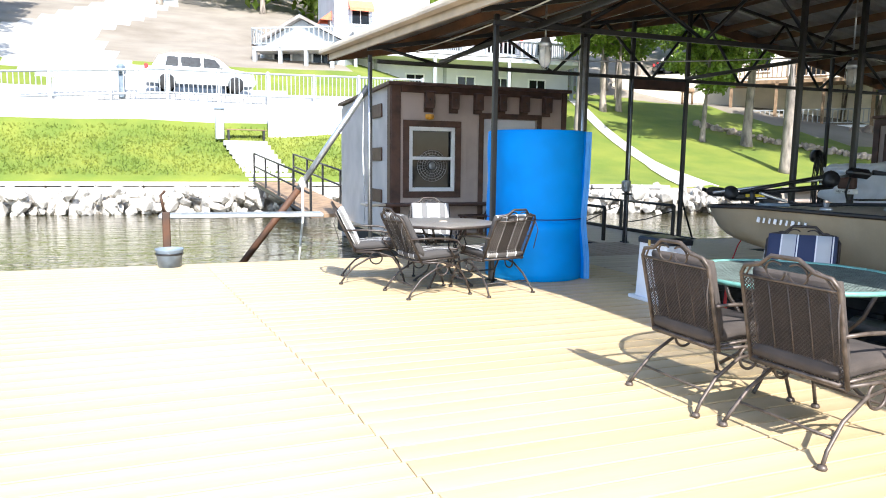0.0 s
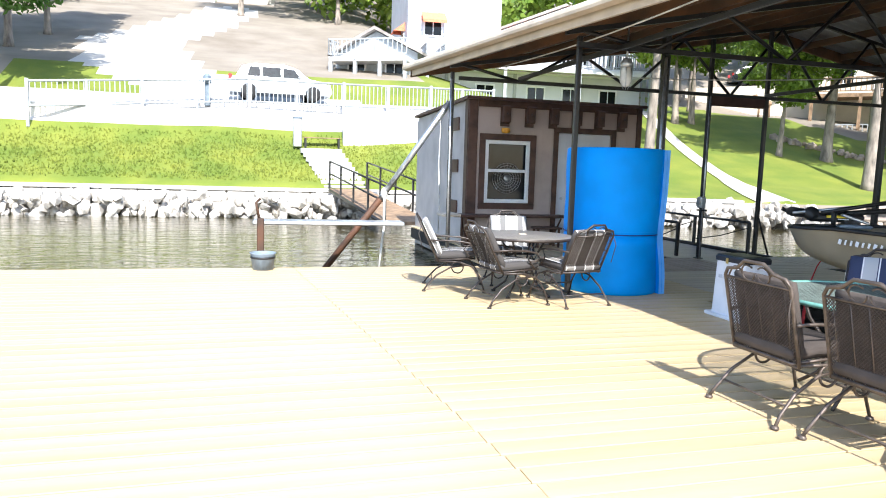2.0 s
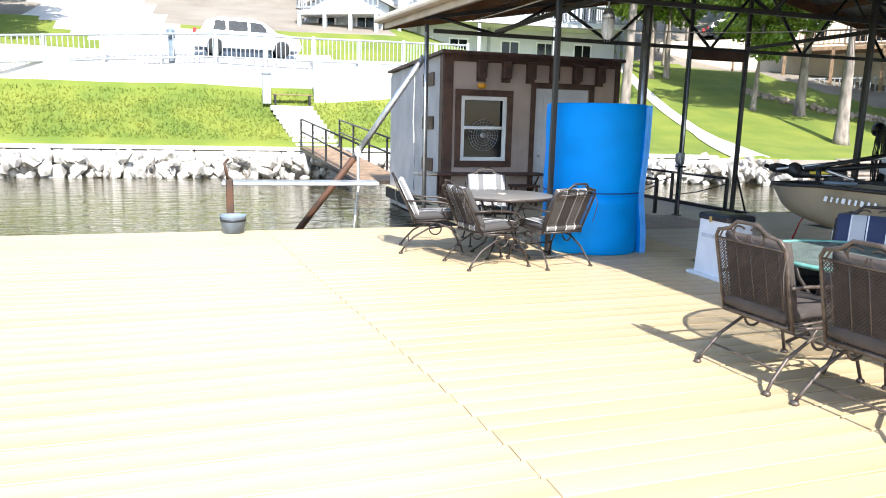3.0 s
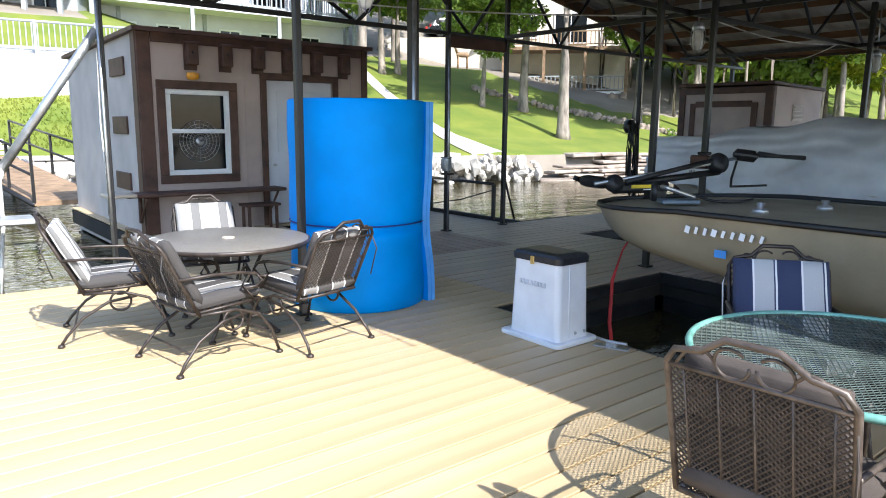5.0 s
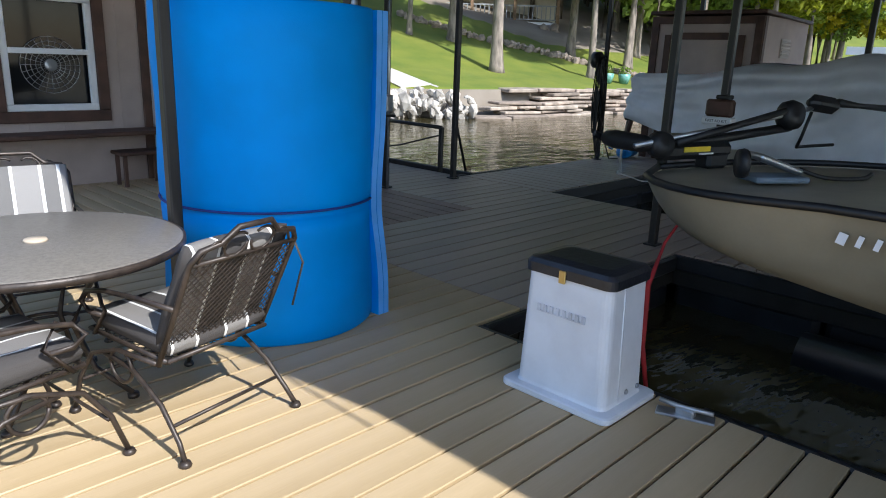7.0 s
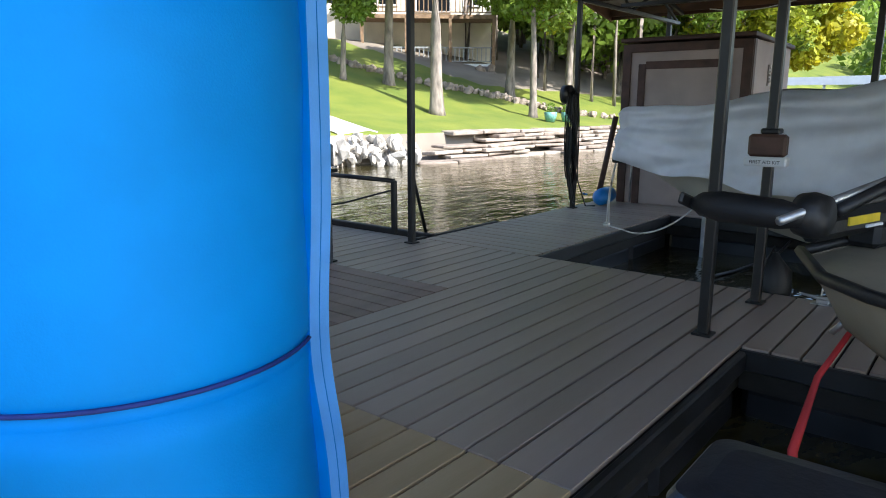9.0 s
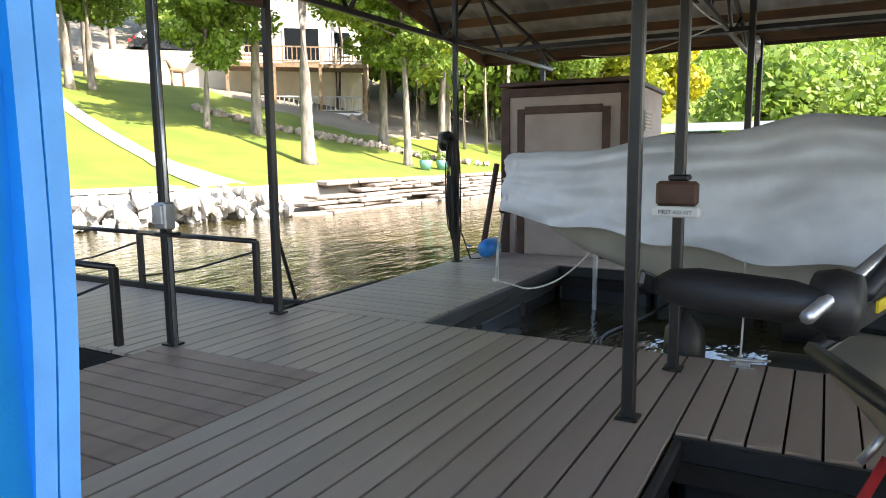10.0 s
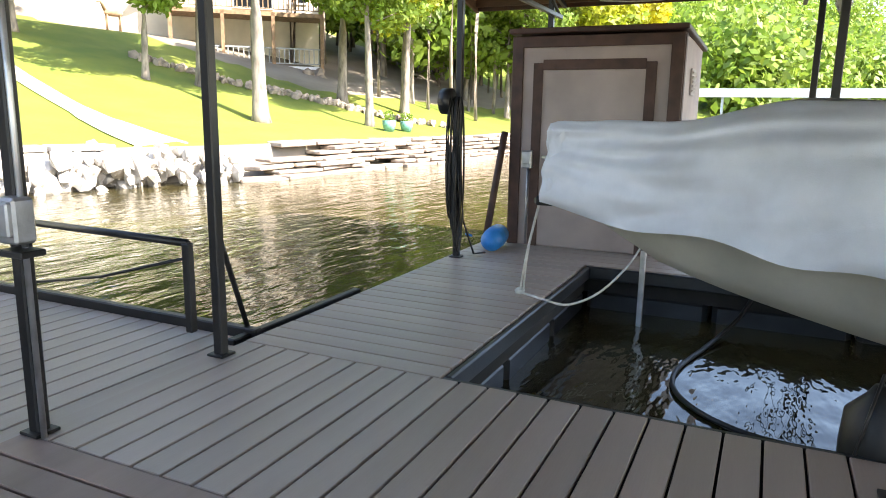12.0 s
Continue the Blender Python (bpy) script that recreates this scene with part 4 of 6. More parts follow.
def build_tables():
    t = thing("stone_table", (2.52, 7.50, 0), "round speckled stone patio table on an iron base", "table")
    part("tabletop", Sh().lathe([(0, 0.695), (0.575, 0.695), (0.60, 0.705), (0.60, 0.72), (0.59, 0.727), (0.0, 0.727)], n=56), "stone", t)
    part("rim", Sh().lathe([(0.595, 0.69), (0.609, 0.69), (0.609, 0.722), (0.602, 0.722)], n=56), "iron", t)
    part("umbrella_cap", Sh().lathe([(0, 0.727), (0.05, 0.727), (0.045, 0.737), (0, 0.739)], n=20), "gutter", t)
    for k in range(4):
        m = pose(0, 0, 0, 0, 0, 45 + 90 * k)
        part("leg", Sh().tube([m @ Vector(p) for p in ((0.30, 0, 0.695), (0.22, 0, 0.55), (0.12, 0, 0.35), (0.2, 0, 0.14), (0.36, 0, 0.02))], 0.013, 8), "iron", t)
        part("foot", Sh().lathe([(0, 0), (0.026, 0), (0.026, 0.02), (0, 0.024)], tuple(m @ Vector((0.36, 0, 0))), 12), "iron", t)
    part("ring", Sh().tube([(0.13 * math.cos(i * math.pi / 12), 0.13 * math.sin(i * math.pi / 12), 0.35) for i in range(25)], 0.008, 6), "iron", t)
    g = thing("mesh_table", (3.40, 3.38, 0), "round sea-green iron table with an expanded-metal top", "table")
    R = 0.66
    part("rim", Sh().tube([(R * math.cos(i * math.pi / 30), R * math.sin(i * math.pi / 30), 0.71) for i in range(61)], 0.016, 8), "green", g)
    sh = Sh()
    for s in (1, -1):
        for i in range(-32, 33):
            d = i * 0.0204
            if abs(d) < R:
                q = math.sqrt(R * R - d * d)
                m = pose(0, 0, 0, 0, 0, 30 * s)
                sh.tube([m @ Vector((-q, d, 0.712)), m @ Vector((q, d, 0.712))], 0.0026, 3, cap=False)
    part("top_lattice", sh, "greenmesh", g)
    for k in range(3):
        m = pose(0, 0, 0, 0, 0, 60 * k)
        part("cross_bar", Sh().tube([m @ Vector((-R, 0, 0.70)), m @ Vector((R, 0, 0.70))], 0.008, 6), "greenmesh", g)
    for k in range(4):
        m = pose(0, 0, 0, 0, 0, 20 + 90 * k)
        part("leg", Sh().tube([m @ Vector(p) for p in ((0.5, 0, 0.70), (0.42, 0, 0.5), (0.25, 0, 0.3), (0.33, 0, 0.12), (0.46, 0, 0.02))], 0.013, 8), "iron", g)


place_chairs()
build_tables()


# ---- dock lift box ----
def build_box():
    b = thing("lift_box", (4.385, 5.91, 0), "white moulded lift motor box with a black vinyl lid", "utility box")
    hx, hy = 0.17, 0.24
    def ring(sx, sy, z, n=6):
        out = []
        rr = 0.045
        for qx, qy, a0 in ((1, 1, 0), (-1, 1, 90), (-1, -1, 180), (1, -1, 270)):
            for i in range(n):
                t = radians(a0 + 90 * i / (n - 1))
                out.append((qx * (sx - rr) + rr * math.cos(t), qy * (sy - rr) + rr * math.sin(t), z))
        return out
    def loft(levels):
        sh = Sh()
        vs = [v for sx, sy, z in levels for v in ring(sx, sy, z)]
        n = 24
        fs = [(i * n + k, i * n + (k + 1) % n, (i + 1) * n + (k + 1) % n, (i + 1) * n + k) for i in range(len(levels) - 1) for k in range(n)]
        fs += [tuple(range(n))[::-1], tuple((len(levels) - 1) * n + k for k in range(n))]
        return sh.add(vs, fs, False)
    part("base", loft([(0.225, 0.30, 0.0), (0.23, 0.305, 0.006), (0.23, 0.305, 0.028), (0.222, 0.297, 0.034)]), "plastic_white", b)
    part("body", loft([(hx + 0.012, hy + 0.012, 0.034), (hx + 0.008, hy + 0.008, 0.05), (hx - 0.005, hy - 0.012, 0.60), (hx - 0.007, hy - 0.014, 0.62)]), "plastic_white", b)
    part("side_seam", Sh().tube([(-0.05, -hy - 0.008, 0.05), (-0.05, -hy + 0.012, 0.6)], 0.005, 5), "plastic_white", b)
    part("lid", loft([(hx + 0.006, hy + 0.002, 0.60), (hx + 0.008, hy + 0.004, 0.645), (hx - 0.005, hy - 0.01, 0.665), (hx - 0.06, hy - 0.06, 0.675)]), "lid", b, "black vinyl lid")
    part("latch", Sh().box((-hx - 0.012, 0.02, 0.61), (0.012, 0.035, 0.06), ch=0.003), "brass", b, "brass latch")
    for y in (-hy - 0.008, ):
        for x in (0.02, 0.12):
            part("bolt", Sh().lathe([(0, 0), (0.014, 0), (0.011, 0.008), (0, 0.009)], (x, y, 0.075), 8, pose(0, 0, 0, 90, 0, 0)), "galv", b)
    bars = part("raised_mark", Sh().box((-hx - 0.006, 0.02, 0.42), (0.006, 0.26, 0.006)), "embossed", b, "raised plastic maker's mark")
    for k in range(8):
        part("mark_bar", Sh().box((-hx - 0.005, 0.14 - k * 0.035, 0.435), (0.006, 0.018, 0.035), (0, 0, 0)), "embossed", bars)
    cl = thing("dock_cleat", (4.53, 5.42, 0), "grey galvanised dock cleat on the slip edge", "cleat")
    part("plate", Sh().box((0, 0, 0.006), (0.08, 0.26, 0.012), (0, 0, 20), ch=0.003), "galv", cl)
    part("horn", Sh().tube([(0.02, -0.12, 0.05), (0.01, -0.04, 0.045), (-0.01, 0.04, 0.045), (-0.02, 0.12, 0.05)], 0.012, 8), "galv", cl)
    part("stem", Sh().box((0, 0, 0.025), (0.04, 0.09, 0.04), ch=0.008), "galv", cl)


build_box()


# ---- boats ----
def build_bass_boat():
    b = thing("bass_boat", (5.64, -0.42, 0.16), "tan aluminium fishing boat raised on its lift, bow to the walkway", "boat", rz=1)
    Y1, Y0 = 6.62, 0.9
    def half(t):
        return 0.90 * (1 - (1 - min(1, t / 0.17)) ** 2.2) ** 0.62
    def sec(u, t):
        """u from keel 0 to gunwale 1, t from bow 0 to stern 1."""
        w = half(t)
        keel = lerp(0.72, 0.12, min(1, t / 0.36) ** 0.55)
        chz = lerp(0.72, 0.34, min(1, t / 0.42) ** 0.6)
        gun = lerp(0.80, 0.86, min(1, t / 0.2))
        if u < 0.5:
            k = u / 0.5
            return (w * 0.8 * k, lerp(keel, chz, k))
        k = (u - 0.5) / 0.5
        return (lerp(w * 0.8, w, k ** 0.6), lerp(chz, gun, k))
    for s in (-1, 1):
        sh = Sh().grid(lambda u, v: (s * sec(u, v)[0], lerp(Y1, Y0, v) + 0.14 * (u - 1) * (1 - v) ** 4, sec(u, v)[1]), 10, 40)
        part("hull_side", sh, "hull", b)
        part("gunwale", Sh().tube([(s * half(i / 40), lerp(Y1, Y0, i / 40), sec(1, i / 40)[1] + 0.01) for i in range(41)], 0.02, 6), "rubber", b, "black rub rail")
    part("transom", Sh().box((0, Y0, 0.5), (1.7, 0.05, 0.72)), "hull", b)
    part("casting_deck", Sh().grid(lambda u, v: ((u * 2 - 1) * half(v * 0.5) * 0.97, lerp(Y1 - 0.02, 3.76, v), sec(1, v * 0.5)[1] - 0.012), 6, 30), "hull_top", b, "olive-tan bow deck")
    part("cockpit_floor", Sh().box((0, 1.75, 0.42), (1.6, 1.7, 0.03)), "hull_deck", b)
    for y, z in ((2.55, 0.62), (1.0, 0.62)):
        part("bulkhead", Sh().box((0, y, z), (1.6, 0.05, 0.42)), "hull_deck", b)
    part("console", Sh().box((0.45, 1.9, 0.78), (0.6, 0.5, 0.7), (0, 0, 0), ch=0.06), "hull", b)
    st = part("seat", Sh().box((-0.1, 1.5, 0.72), (0.5, 0.45, 0.12), ch=0.04), "rubber", b)
    part("seat_back", Sh().box((-0.1, 1.28, 0.98), (0.48, 0.1, 0.45), (-10, 0, 0), ch=0.04), "rubber", st)
    # registration characters on both bows
    for s in (-1, 1):
        for k in range(9):
            t = 0.215 + k * 0.011
            x, z = sec(0.93, t)
            part("registration_mark", Sh().box((s * (x + 0.010), lerp(Y1, Y0, t), z - 0.045), (0.004, 0.020 if k % 3 else 0.034, 0.046), (14, 0, 0)), "plastic_white", b)
        x, z = sec(0.80, 0.255)
        part("sticker", Sh().box((s * (x + 0.012), lerp(Y1, Y0, 0.255), z - 0.07), (0.006, 0.08, 0.05)), "bluefloat", b, "small blue registration sticker")
    for x, y in ((-0.28, 5.2), (0.3, 5.0)):
        c = part("deck_cleat", Sh().lathe([(0, 0), (0.06, 0), (0.05, 0.03), (0.02, 0.04), (0.03, 0.07), (0.0, 0.075)], (x, y, 0.845), 12), "galv", b)
    # trolling motor lying on the bow
    m = thing("trolling_motor", (11.67, 4.33, 0.17), "black bow-mounted electric trolling motor folded down", "trolling motor", rz=73.7)
    part("motor_pod", Sh().lathe([(0, -0.22), (0.035, -0.2), (0.052, -0.12), (0.056, 0.1), (0.045, 0.18), (0.02, 0.22), (0, 0.23)], (0.20, 6.56, 0.94), 18, pose(0, 0, 0, 0, 90, 0)), "rubber", m)
    part("propeller", Sh().box((0.43, 6.56, 0.94), (0.02, 0.15, 0.045), (20, 0, 0), ch=0.008), "rubber", m)
    mt = part("mount", Sh().box((0, 6.22, 0.90), (0.09, 0.62, 0.10), ch=0.03), "rubber", m)
    part("mark_bar", Sh().box((-0.048, 6.24, 0.912), (0.006, 0.22, 0.030)), "yellow", mt, "yellow lettering bars")
    part("mark_bar", Sh().box((-0.048, 6.16, 0.884), (0.006, 0.12, 0.010)), "white", mt)
    part("foot", Sh().box((0, 6.05, 0.84), (0.12, 0.18, 0.10), ch=0.02), "rubber", mt)
    part("swivel", Sh().lathe([(0, -0.05), (0.07, -0.045), (0.08, 0.0), (0.07, 0.045), (0, 0.05)], (0.0, 6.50, 0.94), 18, pose(0, 0, 0, 0, 90, 0)), "rubber", m)
    part("arm", Sh().tube([(-0.03, 6.4, 0.95), (-0.03, 5.45, 1.13)], 0.022, 8), "rubber", m)
    part("arm", Sh().tube([(0.03, 6.4, 0.92), (0.03, 5.3, 1.02)], 0.03, 8), "rubber", m)
    part("hinge", Sh().lathe([(0, -0.06), (0.085, -0.05), (0.10, 0.0), (0.085, 0.05), (0, 0.06)], (0.0, 5.35, 1.10), 18, pose(0, 0, 0, 0, 90, 0)), "rubber", m)
    part("shaft", Sh().tube([(0, 6.7, 0.94), (0, 5.5, 1.09), (0, 5.1, 1.15)], 0.016, 8), "galv", m)
    part("head", Sh().box((0, 5.02, 1.17), (0.11, 0.30, 0.11), (6, 0, 0), ch=0.045), "rubber", m)
    part("tiller", Sh().tube([(0, 4.85, 1.18), (0, 4.6, 1.16), (0, 4.25, 1.14)], [0.03, 0.018, 0.024], 8), "rubber", m)
    part("cable", Sh().tube([(0.02, 5.1, 1.12), (0.05, 5.12, 0.95), (0.12, 5.05, 0.87), (0.2, 4.85, 0.86), (0.2, 4.5, 0.862)], 0.012, 6), "rubber", m)
    fp = thing("foot_pedal", (5.35, 5.48, 1.005), "grey trolling motor foot pedal on the bow deck", "pedal")
    part("base", Sh().box((0, 0, 0.015), (0.30, 0.18, 0.03), (0, 0, -35), ch=0.008), "slate", fp)
    part("treadle", Sh().box((0.0, 0, 0.09), (0.26, 0.13, 0.03), (0, 18, -35), ch=0.01), "galv", fp)
    part("hub", Sh().lathe([(0, -0.02), (0.07, -0.02), (0.075, 0.0), (0.07, 0.02), (0, 0.02)], (-0.17, 0.1, 0.09), 16, pose(0, 0, 0, 90, 0, 40)), "rubber", fp)
    part("lead", Sh().tube([smooth_point([(0.12, -0.08, 0.06), (0.22, -0.18, 0.02), (0.4, -0.3, 0.015), (0.6, -0.3, 0.02)], k / 12) for k in range(13)], 0.012, 6), "rubber", fp)
    r = thing("red_strap", (-0.40, -0.58, 0.0), "red winch strap hanging from the fishing boat's bow", "strap")
    part("webbing", Sh().tube([(5.98, 6.6, 0.70), (5.93, 6.68, 0.52), (5.86, 6.72, 0.25), (5.8, 6.68, -0.12), (5.78, 6.6, -0.44)], 0.018, 6, flat=0.4), "red", r)
    part("hook", Sh().tube([(5.98, 6.6, 0.78), (5.98, 6.63, 0.72), (5.97, 6.66, 0.68)], 0.012, 6), "galv", r)
    # lift tubes in the water
    for x in (5.15, 6.85):
        solo("lift_tank", Sh().tube([(x, -1.6, -0.46), (x, 5.6, -0.46)], 0.2, 16), "float", "black lift tank in the boat slip", "lift tank", "lift tanks")


def build_covered_boat():
    b = thing("covered_boat", (10.35, 0, 0), "moored runabout under a torn white cloth cover", "boat")
    Y1, Y0 = 9.0, 1.2
    half = lambda t: 0.10 + 1.1 * min(1, t / 0.45) ** 0.75
    for s in (-1, 1):
        sh = Sh().grid(lambda u, v: (s * half(v) * (0.25 + 0.75 * u ** 0.6), lerp(Y1, Y0, v) - 0.5 * (1 - u) * (1 - v) ** 2, lerp(lerp(0.62, -0.2, min(1, v / 0.5) ** 0.7), lerp(0.95, 0.75, v), u)), 8, 30)
        part("hull_side", sh, "hull2", b)
    part("transom", Sh().box((0, Y0, 0.3), (2.3, 0.05, 0.9)), "hull2", b)
    def cover(s):
        def f(u, v):
            w = half(v) + 0.05
            t = v
            ridge = lerp(1.36, 1.72, min(1, t / 0.35) ** 0.8) + 0.08 * math.exp(-(t / 0.025) ** 2) + 0.15 * math.exp(-((t - 0.62) / 0.16) ** 2) + 0.03 * math.sin(t * 40)
            low = lerp(0.87, 0.62, min(1, t / 0.30)) + 0.035 * math.sin(t * 55) + 0.05 * noise.noise(Vector((t * 14, s * 2, 0)))
            x = s * w * math.sin(u * math.pi / 2) ** 0.8
            z = lerp(ridge, low, u ** 1.7)
            sag = 0.03 * math.sin(u * 9 + t * 25) * u + 0.05 * noise.noise(Vector((u * 3, t * 11, s)))
            fold = 0.035 * math.sin((u * 1.6 + t * 4.0) * 13 + 2 * noise.noise(Vector((t * 5, u * 2, 4)))) * u
            fold += 0.014 * math.sin(u * 34 + 5 * noise.noise(Vector((t * 4, u * 1.5, 9 + s)))) * min(1, 4 * u) + 0.02 * noise.noise(Vector((u * 9, t * 30, s + 5)))
            return (x + s * (sag + fold), lerp(Y1 + 0.12, Y0 - 0.1, t) , z + sag * 0.5)
        return f
    for s in (-1, 1):
        part("cover", Sh().grid(cover(s), 56, 130), "cover", b, "white cloth cover with folds and torn edge")
    part("bow_eye", Sh().tube([(0, 9.02, 0.98), (0, 9.14, 1.0), (0, 9.1, 1.1)], 0.025, 8), "galv", b)
    part("torn_flap", Sh().grid(lambda u, v: (-0.16 + 0.05 * math.sin(v * 5) - 0.05 * v, 9.10 - 0.16 * u - 0.05 * v, 1.38 - 0.48 * v + 0.03 * math.sin(u * 9)), 6, 14), "cover", b, "torn hanging strip of the cover")
    part("bow_rail", Sh().tube([(-0.14, 8.85, 1.16), (-0.13, 9.05, 1.18), (-0.02, 9.16, 1.19), (0.1, 9.1, 1.18)], 0.014, 8), "galv", b, "bent metal bow rail")
    part("rail_stay", Sh().tube([(-0.10, 9.08, 1.18), (-0.05, 9.05, 0.95)], 0.012, 6), "galv", b)
    # solid black box imitates the shade inside the cover's torn opening
    part("bow_opening", Sh().box((-0.06, 8.98, 1.07), (0.20, 0.16, 0.22), (0, 0, 20), ch=0.03), "rubber", b, "black box standing in for the shade under the torn cover")
    part("bow_roller", Sh().box((0.02, 9.14, 0.86), (0.10, 0.16, 0.07), ch=0.02), "rubber", b)
    rp = thing("mooring_rope", (0, 0, 0), "white mooring rope from the covered boat's bow to the dock", "rope")
    ring = Vector((10.40, 9.20, 0.83))
    for k in (0, 1):
        part("line", Sh().tube([smooth_point([ring + Vector((0.02 * k, 0, 0)), (10.52 + 0.03 * k, 9.32, 0.42), (10.74, 9.44 - 0.03 * k, 0.02)], q / 12) for q in range(13)], 0.008, 6), "rope", rp)
    part("line", Sh().tube([smooth_point([(10.74, 9.44, 0.02), (10.62, 9.20, 0.015), (10.75, 9.02, -0.04), (11.1, 8.85, 0.0), (11.5, 8.7, 0.16), (11.78, 8.6, 0.36)], q / 30) for q in range(31)], 0.010, 6), "rope", rp)
    part("knot", Sh().lathe([(0, -0.03), (0.04, -0.02), (0.045, 0.01), (0.02, 0.03), (0, 0.035)], (10.74, 9.44, 0.03), 10), "rope", rp)
    cl = thing("dock_cleat", (8.60, 6.62, 0), "grey galvanised dock cleat on the finger's edge", "cleat")
    part("plate", Sh().box((0, 0, 0.006), (0.07, 0.16, 0.012), ch=0.003), "galv", cl)
    part("stem", Sh().box((0, 0, 0.025), (0.04, 0.09, 0.04), ch=0.008), "galv", cl)
    part("horn", Sh().tube([(0, -0.17, 0.065), (0, -0.06, 0.05), (0, 0.06, 0.05), (0, 0.17, 0.065)], [0.008, 0.014, 0.014, 0.008], 8), "galv", cl)
    ln = thing("mooring_rope", (0, 0, 0), "thin white line from the cleat up to the covered boat", "rope")
    part("line", Sh().tube([(8.62, 6.64, 0.055), (8.95, 6.66, 0.35), (9.30, 6.70, 0.62)], 0.007, 6), "rope", ln)
    # bow post with a roller and fender
    w = thing("slip_winch", (11.80, 8.60, 0.06), "small grey winch post at the end of the second slip", "winch")
    part("post", Sh().box((0, 0, -0.25), (0.05, 0.05, 1.0), ch=0.006), "galv", w)
    part("drum", Sh().lathe([(0, -0.08), (0.07, -0.08), (0.05, -0.06), (0.05, 0.06), (0.07, 0.08), (0, 0.08)], (0, 0, 0.3), 14, pose(0, 0, 0, 0, 90, 0)), "rubber", w)
    part("crank", Sh().tube([(0.08, 0, 0.3), (0.14, 0, 0.3), (0.14, 0.02, 0.18)], 0.01, 6), "galv", w)
    f = thing("boat_fender", (8.87, 7.05, 0), "black rubber boat fender hung inside the second slip", "fender")
    part("body", Sh().lathe([(0, -0.42), (0.08, -0.40), (0.14, -0.32), (0.15, 0.0), (0.14, 0.16), (0.06, 0.25), (0.03, 0.3), (0, 0.3)], (0, 0, 0), 18), "rubber", f)
    part("cord", Sh().tube([(0, 0, 0.3), (-0.02, 0, 0.36), (-0.2, 0.1, 0.02)], 0.008, 6), "rubber", f)
    h = thing("lift_hose", (0, 0, 0), "black lift hose looping through the slip water", "hose")
    part("tube", Sh().tube([smooth_point([(12.30, 7.60, -0.08), (12.05, 7.75, -0.33), (11.4, 7.95, -0.42), (10.7, 8.12, -0.43), (10.25, 8.08, -0.43), (9.9, 7.85, -0.43), (9.7, 7.5, -0.43), (9.7, 7.0, -0.44), (9.8, 6.5, -0.47)], k / 40) for k in range(41)], 0.019, 8), "rubber", h)
    for x in (9.2, 11.5):
        solo("lift_tank", Sh().tube([(x, 0, -0.30), (x, 6.5, -0.30)], 0.27, 16), "float", "black lift tank in the boat slip", "lift tank", "lift tanks")


build_bass_boat()
build_covered_boat()


